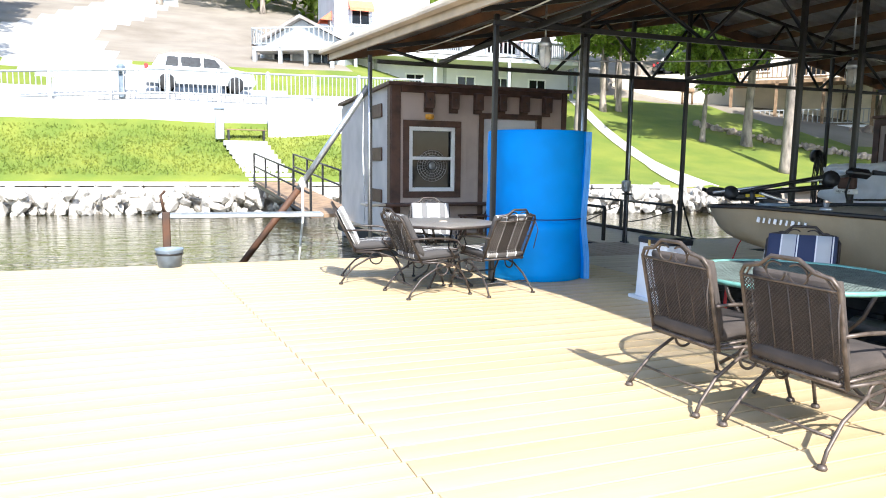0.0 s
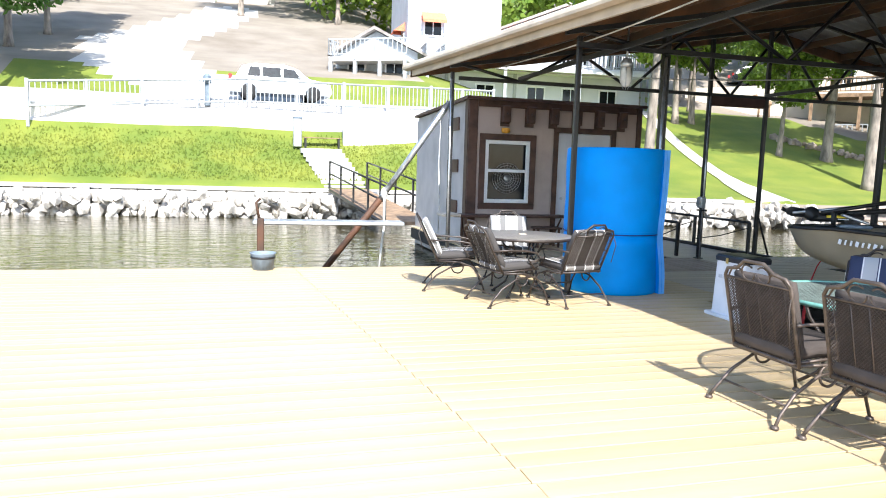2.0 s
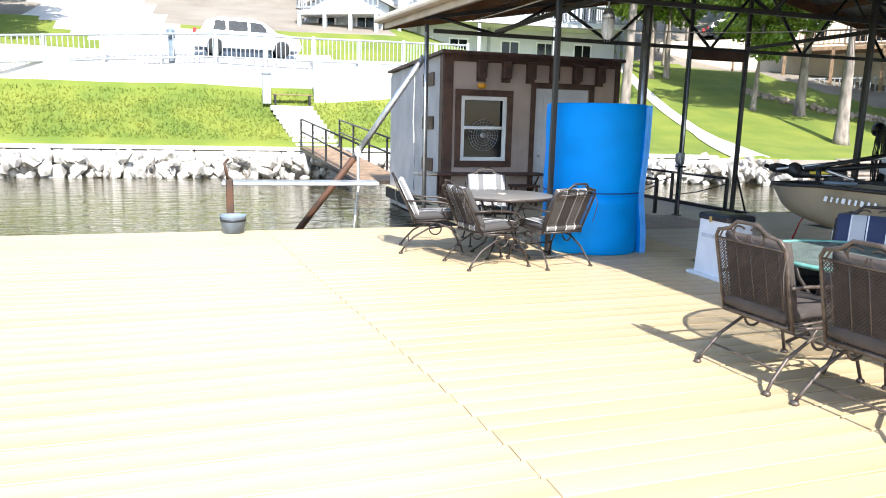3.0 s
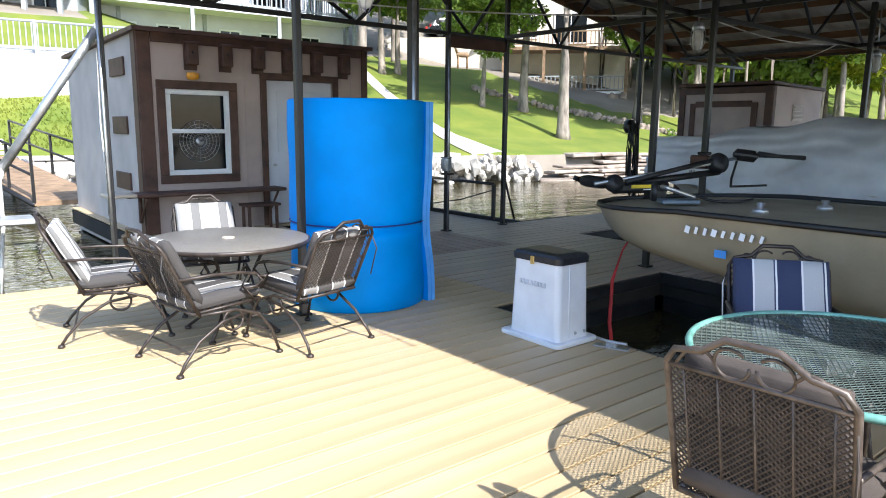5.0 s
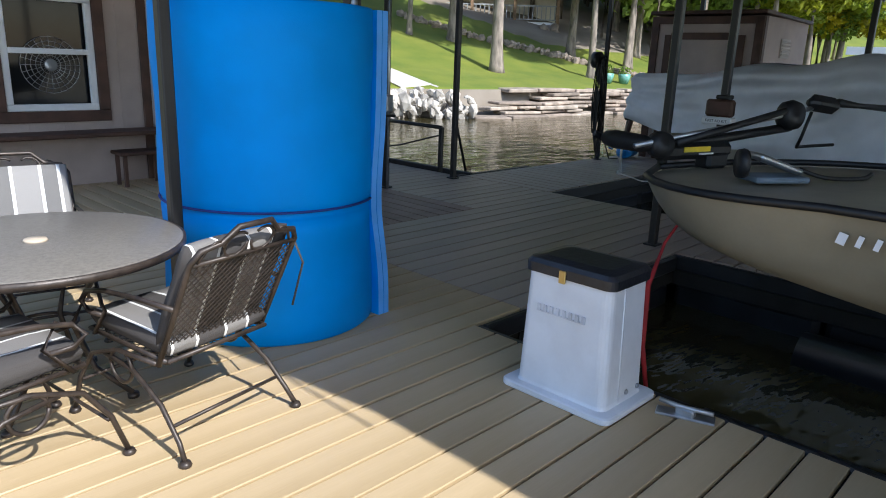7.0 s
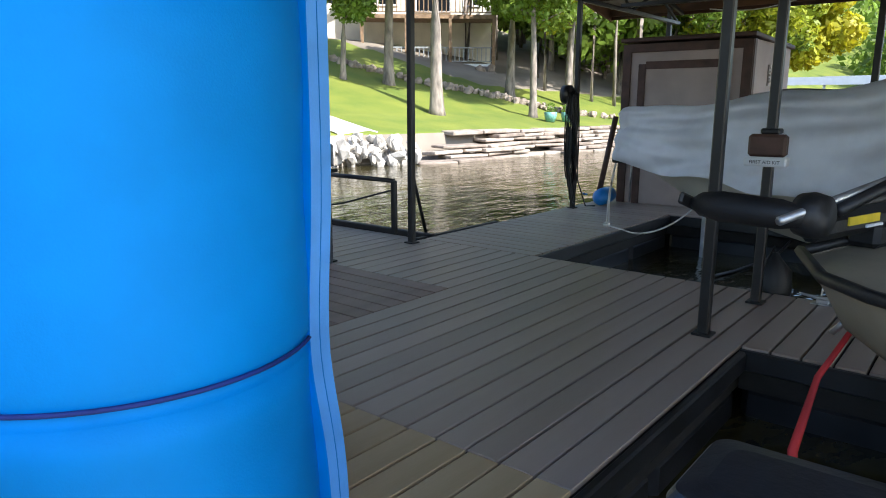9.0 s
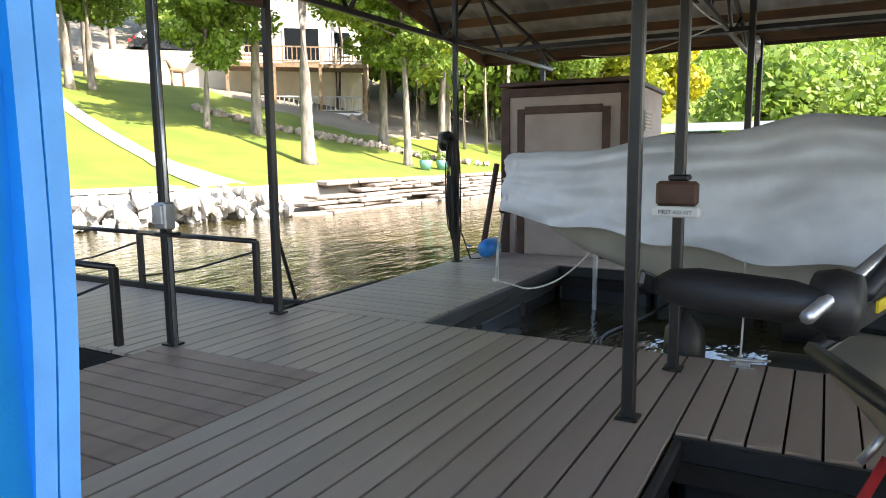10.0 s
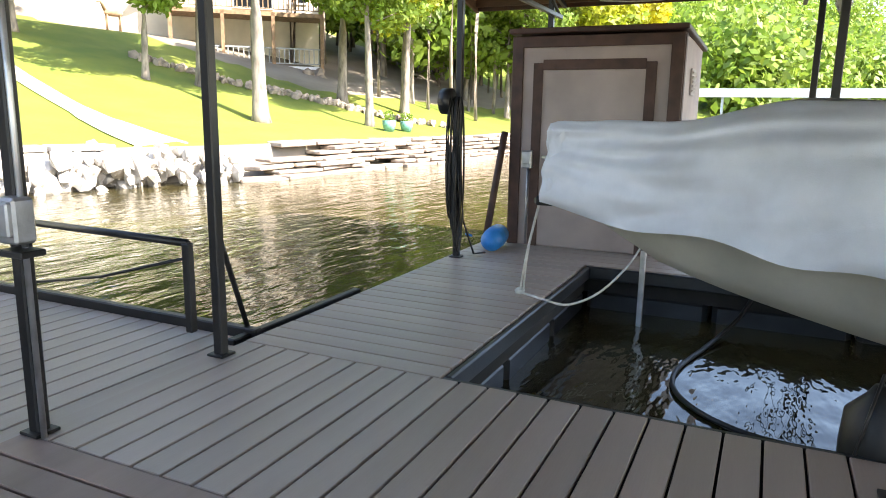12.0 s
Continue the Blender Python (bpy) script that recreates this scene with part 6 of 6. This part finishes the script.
def add_window(ho, x, y, z, w, h, face="s", awn=None):
    """A window on the front (s) or on the west (w) wall of a house, with frame and awning."""
    m = pose(x, y, z, 0, 0, 0 if face == "s" else -90)
    win = part("window", Sh().box((0, -0.03, 0), (w, 0.05, h), m=m), "glass", ho)
    part("frame", Sh().box((0, -0.05, h / 2 + 0.05), (w + 0.2, 0.08, 0.1), m=m).box((0, -0.05, -h / 2 - 0.05), (w + 0.2, 0.08, 0.1), m=m).box((-w / 2 - 0.05, -0.05, 0), (0.1, 0.08, h), m=m).box((w / 2 + 0.05, -0.05, 0), (0.1, 0.08, h), m=m).box((0, -0.06, 0), (0.05, 0.06, h), m=m), "white", win)
    if awn:
        vs = [(-w / 2 - 0.25, 0, h / 2 + 0.3), (w / 2 + 0.25, 0, h / 2 + 0.3), (w / 2 + 0.25, -0.8, h / 2 - 0.3), (-w / 2 - 0.25, -0.8, h / 2 - 0.3), (-w / 2 - 0.25, -0.8, h / 2 - 0.5), (w / 2 + 0.25, -0.8, h / 2 - 0.5)]
        part("awning", Sh().add([m @ Vector(v) for v in vs], [(0, 1, 2, 3), (3, 2, 5, 4)]).add([m @ Vector(v) for v in (vs[0], vs[3], (-w / 2 - 0.25, 0, h / 2 - 0.3))], [(0, 1, 2)]).add([m @ Vector(v) for v in (vs[1], vs[2], (w / 2 + 0.25, 0, h / 2 - 0.3))], [(0, 2, 1)]), awn, ho, "cloth awning")


def balcony(ho, x0, x1, y0, y1, z, posts=True, ground=-6, mat_="railgrey"):
    part("balcony_floor", Sh().box(((x0 + x1) / 2, (y0 + y1) / 2, z - 0.12), (x1 - x0, y1 - y0, 0.24)), "white" if mat_ == "railgrey" else "wood", ho)
    rails = part("balcony_rail", Sh().box(((x0 + x1) / 2, y0, z + 1.0), (x1 - x0, 0.08, 0.08)).box(((x0 + x1) / 2, y0, z + 0.15), (x1 - x0, 0.06, 0.06)).box((x0, (y0 + y1) / 2, z + 1.0), (0.08, y1 - y0, 0.08)), mat_, ho)
    n = int((x1 - x0) / 0.28)
    for i in range(n + 1):
        x = lerp(x0, x1, i / n)
        part("baluster", Sh().box((x, y0, z + 0.55), (0.06, 0.06, 0.85)), mat_, rails)
    for i in range(int((y1 - y0) / 0.3)):
        part("baluster", Sh().box((x0, y0 + 0.3 * i, z + 0.55), (0.06, 0.06, 0.85)), mat_, rails)
    if posts:
        for i in range(4):
            x = lerp(x0 + 0.1, x1 - 0.1, i / 3)
            part("balcony_post", Sh().box((x, y0 + 0.1, (z + ground) / 2), (0.2, 0.2, z - ground - 0.1)), mat_, ho)


def build_houses():
    a = gable_house("white_house", "tall white clapboard lake house with red awnings and balconies", (12.6, 46.0, 8.6), -4, 6.4, 9, 7.4, 2.8, "house")
    add_window(a, -1.6, 0, 5.6, 0.9, 1.3, awn="awning")
    add_window(a, 1.1, 0, 5.9, 1.7, 1.2, awn="awning2")
    add_window(a, -1.5, 0, 2.3, 1.1, 1.2, awn="awning2")
    add_window(a, -3.2, 3.0, 5.6, 1.0, 1.4, "w", "awning")
    add_window(a, -3.2, 2.0, 1.8, 1.0, 1.2, "w", "awning2")
    for i in range(24):
        part("clapboard", Sh().box((0, -0.012, 0.2 + 0.3 * i), (6.38, 0.03, 0.02)), "house", a)
    balcony(a, -1.2, 12.5, -3.2, 0, -0.3, ground=-5)
    b = gable_house("white_house_wing", "low white house wing with red awning and wide balconies", (21.2, 47.0, 7.6), -4, 11, 8, 3.4, 2.2, "house")
    add_window(b, -3.6, 0, 2.2, 2.2, 1.2, awn="awning")
    add_window(b, 0.6, 0, 2.2, 2.2, 1.2, awn="awning")
    add_window(b, 3.8, 0, 2.0, 1.2, 1.3)
    lo = gable_house("lower_storey", "white lower storey with dark windows under the balconies", (17.0, 42.6, 4.4), -4, 15, 4.5, 3.4, 0.15, "house", 0.3)
    for x in (-5.5, -3.2, 0.2, 2.6, 5.2):
        add_window(lo, x, 0, 1.6, 1.1, 1.7)
    balcony(lo, -7.4, 7.4, -2.0, 0, 3.5, ground=-1.5)
    en = gable_house("entry_porch", "grey gabled entry porch with a dark railing", (6.6, 42.0, 5.6), -30, 5.2, 5, 2.6, 1.3, "railgrey", 0.4)
    add_window(en, -1.2, 0, 1.4, 1.0, 1.6)
    add_window(en, 1.2, 0, 1.4, 1.0, 1.6)
    balcony(en, -2.4, 2.4, -1.5, 0, 2.2, ground=-2)
    g = gable_house("garage", "white garage with green awnings up the hill", (-9.5, 75.0, height(-9.5, 76) + 0.5), 12, 11, 12, 4.3, 2.0, "house")
    add_window(g, -4.5, 5.0, 2.4, 1.2, 1.4, "w", "awning3")
    add_window(g, -3.0, 0, 2.2, 1.0, 2.0, awn="awning3")
    part("garage_door", Sh().box((1.2, -0.05, 1.4), (4.4, 0.08, 2.8)), "white", g)
    part("retaining_wall", Sh().box((8.2, 2.0, 0.0), (7.5, 0.5, 3.0)), "concrete", g)
    c = gable_house("cream_house", "cream lake house with timber decks on the slope", (39.8, 37.0, 6.9), -48, 8.6, 11, 3.4, 2.0, "house2")
    add_window(c, -2.6, 0, 1.8, 1.2, 1.4)
    add_window(c, 0.4, 0, 1.7, 2.2, 2.0)
    add_window(c, 3.0, 0, 1.8, 1.0, 1.4)
    add_window(c, -4.3, 3.0, 1.8, 1.2, 1.3, "w")
    balcony(c, -4.3, 4.3, -2.4, 0, 0.2, ground=-5, mat_="wood")
    balcony(c, -4.3, 4.3, -2.2, 0, -2.8, posts=False, mat_="railgrey")
    part("garage_wall", Sh().box((-9.0, 6.0, -0.3), (9.0, 8.0, 3.4)), "house2", c)
    st = Sh()
    rnd = random.Random(8)
    for i in range(70):
        vs, fs = rnd.choice(ROCKS)
        s = rnd.uniform(0.5, 1.0)
        m = Matrix.LocRotScale((rnd.uniform(-4.2, 4.6), -2.6 + rnd.uniform(-0.4, 0.4), -4.9 + rnd.uniform(0, 1.7)), Euler((rnd.uniform(0, 6), rnd.uniform(0, 6), 0)), (s, s, s))
        st.add([m @ v for v in vs], fs)
    part("stone_base", st, "rock2", c)
    dk = thing("far_dock", (0, 0, 0), "neighbouring boat dock with a low pale metal roof", "dock")
    part("roof", Sh().box((42, 3.0, 2.75), (9, 22, 0.18), (0, -3, 0), ch=0.03), "galv", dk, "pale metal roof")
    part("fascia", Sh().box((37.5, 3.0, 2.55), (0.1, 22, 0.35)), "white", dk)
    for i in range(8):
        part("dock_post", Sh().box((37.8, -6.5 + 2.7 * i, 1.1), (0.1, 0.1, 3.0)), "galv", dk)
    part("floor", Sh().box((42, 3.0, -0.2), (9, 22, 0.3)), "wood", dk)
    part("locker", Sh().box((41, 12.2, 1.0), (3, 2.2, 2.2), ch=0.03), "hull", dk)
    part("kayak", Sh().tube([(38.5, 2.0, 1.9), (38.5, 3.0, 2.0), (38.5, 5.4, 2.0), (38.5, 6.4, 1.9)], [0.05, 0.33, 0.33, 0.05], 10), "orange", dk, "orange kayak")


build_houses()


# ---- trees ----
def leaf_cloud(rnd, blobs, n, size):
    """Many small bent leaves scattered over uneven clumps. blobs: (centre, radii)."""
    rs = np.random.RandomState(rnd.randint(0, 99999))
    tot = sum(b[1][0] * b[1][1] for b in blobs)
    V = []
    for c, r in blobs:
        k = max(8, int(n * r[0] * r[1] / tot))
        d = rs.normal(size=(k, 3))
        d /= np.linalg.norm(d, axis=1)[:, None]
        rad = rs.uniform(0.45, 1.12, size=(k, 1)) ** 0.6
        p = np.array(c) + d * rad * np.array(r)
        a = rs.normal(size=(k, 3))
        a /= np.linalg.norm(a, axis=1)[:, None]
        b = np.cross(a, d + 0.4 * rs.normal(size=(k, 3)))
        b /= np.linalg.norm(b, axis=1)[:, None] + 1e-9
        s = size * rs.uniform(0.6, 1.5, size=(k, 1))
        V.append(np.stack([p - a * s, p - b * s * 0.55, p + a * s, p + b * s * 0.55], 1))
    V = np.concatenate(V).reshape(-1, 3)
    sh = Sh()
    sh.v = [tuple(map(float, v)) for v in V]
    sh.f = [(4 * i, 4 * i + 1, 4 * i + 2, 4 * i + 3) for i in range(len(V) // 4)]
    sh.s = [False] * len(sh.f)
    return sh


def tree_meshes(seed, h, spread, first, leaves, size):
    rnd = random.Random(seed)
    bend = rnd.uniform(-0.06, 0.06) * h
    trunk = Sh().tube([(bend * t * t, bend * 0.5 * t, h * t * 0.92) for t in (0, 0.03, 0.1, 0.3, 0.5, 0.7, 0.85, 1.0)], [h * k for k in (0.030, 0.024, 0.019, 0.016, 0.013, 0.009, 0.006, 0.002)], 9)
    blobs = []
    for i in range(11):
        t = lerp(first, 0.95, i / 10)
        a = i * 2.4 + rnd.uniform(-0.4, 0.4)
        ln = spread * rnd.uniform(0.6, 1.0) * math.sin(math.pi * (0.25 + 0.7 * (t - first) / (1 - first)))
        p0 = Vector((bend * t * t, bend * 0.5 * t, h * 0.92 * t))
        p1 = p0 + Vector((math.cos(a) * ln * 0.55, math.sin(a) * ln * 0.55, ln * 0.25))
        p2 = p0 + Vector((math.cos(a) * ln, math.sin(a) * ln, ln * 0.45))
        trunk.tube([p0, p1, p2], [h * 0.006 * (1.4 - t), h * 0.004, h * 0.0012], 6)
        for q, k in ((p1, 0.5), (p2, 0.62), (p2 + Vector((rnd.uniform(-1, 1), rnd.uniform(-1, 1), rnd.uniform(-0.3, 0.8))) * spread * 0.3, 0.42)):
            r = spread * k * rnd.uniform(0.55, 0.85)
            blobs.append((tuple(q), (r, r * rnd.uniform(0.8, 1.1), r * rnd.uniform(0.5, 0.75))))
    return trunk.mesh("trunk"), leaf_cloud(rnd, blobs, leaves, size).mesh("crown")


def build_trees():
    kinds = {}
    for i, (h, sp, fi) in enumerate(((9, 3.0, 0.42), (11, 3.4, 0.50), (13, 3.6, 0.55), (8, 2.6, 0.38))):
        for lf in ("leaf", "leafy", "leafd"):
            tk, cr = tree_meshes(20 + i, h, sp, fi, 9500, 0.15)
            tk.materials.append(M["bark"]), cr.materials.append(M[lf])
            kinds[(i, lf)] = (tk, cr)
    def tree(x, y, i, lf, s=1.0, rz=0, z=None):
        t = thing("tree", (x, y, (height(x, y) if z is None else z) - 0.1), {"leaf": "slender grey-barked tree with a loose green crown", "leafy": "grey-barked tree with a yellow-green crown", "leafd": "dark green leafy tree on the slope"}[lf], "tree", "shore trees", rz)
        tk, cr = kinds[(i, lf)]
        for nm, me in (("trunk", tk), ("crown", cr)):
            o = new(nm, me)
            o.parent = t
            o.matrix_basis = Matrix.Diagonal((s, s, s, 1))
    tree(-11.6, 34.2, 0, "leafd", 1.1, 30)
    tree(-16.0, 38.0, 3, "leafd", 1.3, 80)
    tree(-14.2, 39.5, 0, "leafd", 1.25, 150)
    tree(-19.0, 45.0, 1, "leafd", 1.15, 240)
    tree(-13.0, 50.0, 3, "leafd", 1.3, 60)
    tree(-1.5, 66.0, 1, "leafd", 1.1, 70)
    tree(6.8, 63.5, 1, "leaf", 1.0, 190)
    tree(-13.5, 44.0, 1, "leaf", 1.0, 200)
    tree(-22.0, 40.0, 1, "leafd", 1.1, 10)
    tree(17.1, 28.5, 1, "leaf", 1.15, 60)
    tree(25.2, 37.1, 0, "leaf", 1.0, 15)
    tree(26.3, 25.0, 2, "leaf", 1.05, 10)
    tree(28.6, 30.0, 1, "leaf", 1.15, 120)
    tree(26.3, 30.8, 0, "leaf", 0.8, 250)
    tree(29.5, 43.6, 3, "leafd", 1.2, 40)
    tree(35.6, 27.5, 2, "leafy", 0.95, 190)
    tree(31.8, 23.6, 1, "leaf", 0.85, 310)
    tree(35.6, 23.9, 1, "leafy", 0.9, 75)
    tree(38.5, 25.5, 2, "leaf", 0.9, 170)
    tree(42.0, 27.0, 1, "leafy", 1.0, 20)
    tree(24.0, 37.0, 0, "leaf", 1.1, 100)
    tree(31.0, 47.5, 1, "leafd", 1.0, 140)
    tree(36.0, 50.0, 1, "leafd", 1.1, 260)
    rnd = random.Random(5)
    for k in range(16):
        x, y = rnd.uniform(44, 62), rnd.uniform(19.5, 36)
        tree(x, max(y, shore(x) + 1.0), rnd.randint(0, 2), rnd.choice(("leaf", "leafy", "leaf")), rnd.uniform(0.85, 1.15), rnd.uniform(0, 360))
    tree(50.0, 19.5, 3, "leafy", 1.35, 15)
    tree(56.0, 16.5 + 3, 3, "leafy", 1.5, 200)
    # far woods as one mass of leaf clumps
    blobs_w, blobs_e, blobs_h = [], [], []
    for k in range(330):
        x, y = rnd.uniform(-50, 36), rnd.uniform(62, 95)
        if -16 < x < 3 and y < 88:
            y += 28
        r = rnd.uniform(2.0, 3.6)
        blobs_w.append(((x, y, height(x, y) + rnd.uniform(2.5, 8.5)), (r, r, r * 0.8)))
    for k in range(170):
        x, y = rnd.uniform(40, 75), rnd.uniform(24, 60)
        if x < 47 and 28 < y < 46:
            x += 9
        r = rnd.uniform(1.6, 3.0)
        blobs_e.append(((x, y, height(x, y) + rnd.uniform(2.0, 10)), (r, r, r * 0.8)))
    for k in range(420):
        x, y = rnd.uniform(80, 260), rnd.uniform(-60, 60)
        y = max(y, shore(x) + 2)
        r = rnd.uniform(3.0, 5.5)
        blobs_h.append(((x, y, height(x, y) + rnd.uniform(1.5, 9)), (r, r, r * 0.85)))
    for bl, n, sz, mt, lb in ((blobs_w, 75000, 0.38, "leaf", "dense green woods on the hill behind the houses"), (blobs_e, 42000, 0.30, "leaf", "sunlit green woods beside the far house"), (blobs_h, 110000, 0.45, "leaf", "wooded green hillside across the cove")):
        solo("far_woods", leaf_cloud(rnd, bl, n, sz), mt, lb, "woods", kind="stuff")
    yb = []
    for k in range(16):
        q = rnd.uniform(0, 1)
        x, y, r = lerp(52.5, 57.5, q) + rnd.uniform(-1, 1), lerp(25.5, 15.5, q), rnd.uniform(1.3, 2.3)
        yb.append(((x, y, rnd.uniform(5.0, 10.5)), (r, r, r * 0.75)))
    yt = thing("golden_tree", (55.0, 20.5, 0), "bright golden yellow tree by the water", "tree")
    part("crown", leaf_cloud(rnd, yb, 16000, 0.22), "leafgold", yt)
    part("trunk", Sh().tube([(0, 0, height(55.0, 20.5) - 0.3), (0.2, 0.1, 4), (0.1, 0, 8.5)], [0.28, 0.2, 0.06], 8), "bark", yt)
    yt.children[0].matrix_basis = pose(-55.0, -20.5, 0)
    tr = Sh()
    for k in range(70):
        x, y = rnd.uniform(40, 70), rnd.uniform(22, 45)
        y = max(y, shore(x) + 1.5)
        z, hh, r = height(x, y), rnd.uniform(6, 10), rnd.uniform(0.1, 0.22)
        tr.tube([(x, y, z - 0.2), (x + rnd.uniform(-0.6, 0.6), y, z + hh * 0.5), (x + rnd.uniform(-0.8, 0.8), y, z + hh)], [r, r * 0.8, r * 0.4], 6)
    solo("far_trunks", tr, "bark", "grey trunks in the woods behind the lawn", "woods", kind="stuff")
    # blades along the lawn nearest the water
    gr = Sh()
    rs = np.random.RandomState(4)
    for k in range(9000):
        x = rs.uniform(-10, 14)
        y = shore(x) + 0.5 + 4.2 * rs.rand()
        z = height(x, y)
        a, hgt = rs.uniform(0, 6.28), rs.uniform(0.05, 0.13)
        dx, dy = 0.05 * math.cos(a), 0.05 * math.sin(a)
        gr.add([(x - dx, y - dy, z), (x + dx, y + dy, z), (x + dy * 0.6, y + dx * 0.6, z + hgt)], [(0, 1, 2)])
    solo("lawn_tufts", gr, "grass", "short tufts of lawn grass on the bank", "grass", kind="stuff")
    # potted things and the deer statue on the lawn
    for x, y, lab in ((31.4, 22.4, "teal glazed planter on the stone ledge"), (32.6, 22.2, "teal glazed planter beside a low post")):
        p = thing("planter", (x, y, height(x, y)), lab, "planter", "planters")
        part("pot", Sh().lathe([(0.2, 0), (0.28, 0.25), (0.3, 0.45), (0.26, 0.46), (0.24, 0.4)], n=16), "green", p)
        part("plant", leaf_cloud(rnd, [((0, 0, 0.6), (0.28, 0.28, 0.25))], 120, 0.06), "leaf", p)
    d = Sh()
    d.lathe([(0, -0.5), (0.18, -0.42), (0.2, 0.1), (0.16, 0.4), (0, 0.5)], (0, 0, 0.95), 12, pose(0, 0, 0, 0, 90, 0))
    for x in (-0.35, 0.35):
        for y in (-0.1, 0.1):
            d.tube([(x, y, 0.85), (x, y, 0.0)], 0.04, 6)
    d.tube([(0.4, 0, 1.05), (0.6, 0, 1.5), (0.82, 0, 1.45)], [0.11, 0.08, 0.05], 8)
    z = height(33.6, 41.0)
    solo("deer_statue", d, "wood", "brown deer lawn statue on the slope", "statue", m=pose(33.6, 41.0, z, 0, 0, 160))


build_trees()


# ---- planks ----
deck("deck_west", -3.8, S1[0], -3.0, S1[2], "x", 0.172, "plank_tan", "tan composite dock planks, sunlit beside the roof's shade", seams=(0.50,), slant=0.10)
deck("deck_west_north", -3.8, 5.1, S1[2], 9.9, "x", 0.172, "plank_tan", "tan composite dock planks round the patio table", seams=(0.50,), slant=0.10)
deck("deck_walkway", 5.1, S2[0], S1[2], 9.1, "x", 0.172, "plank_grey", "grey-brown composite walkway planks in the roof's shade")
deck("deck_patch", 5.1, 7.18, 9.1, EDGE, "y", 0.172, "plank_rust", "reddish brown planks before the shed door")
deck("deck_corner", 7.18, S2[0], 9.1, EDGE, "x", 0.172, "plank_grey", "grey-brown composite planks by the gangway")
deck("deck_finger", S1[1], S2[0], -3.0, S1[2], "x", 0.172, "plank_grey", "grey-brown planks between the two boat slips")
deck("deck_north", S2[0], S2[1], S2[2], EDGE, "y", 0.172, "plank_grey", "grey-brown planks along the second slip")
deck("deck_east", S2[1], 16.0, -3.0, EDGE, "y", 0.172, "plank_grey", "grey-brown planks under the far shed")
deck("deck_shed", 3.3, 7.3, 12.62, 17.0, "y", 0.172, "plank_tan", "planks under the beige shed")
deck("deck_front", 2.9, 5.1, 9.9, 10.67, "x", 0.172, "plank_tan", "planks before the shed window")
deck("deck_shed_front", 2.9, 5.4, 10.67, 12.62, "y", 0.172, "plank_tan", "planks before the beige shed")
deck("gangway", 7.0, 8.86, EDGE + 0.05, 17.5, "x", 0.172, "plank_grey", "weathered grey gangway planks leading ashore", z=-0.05)
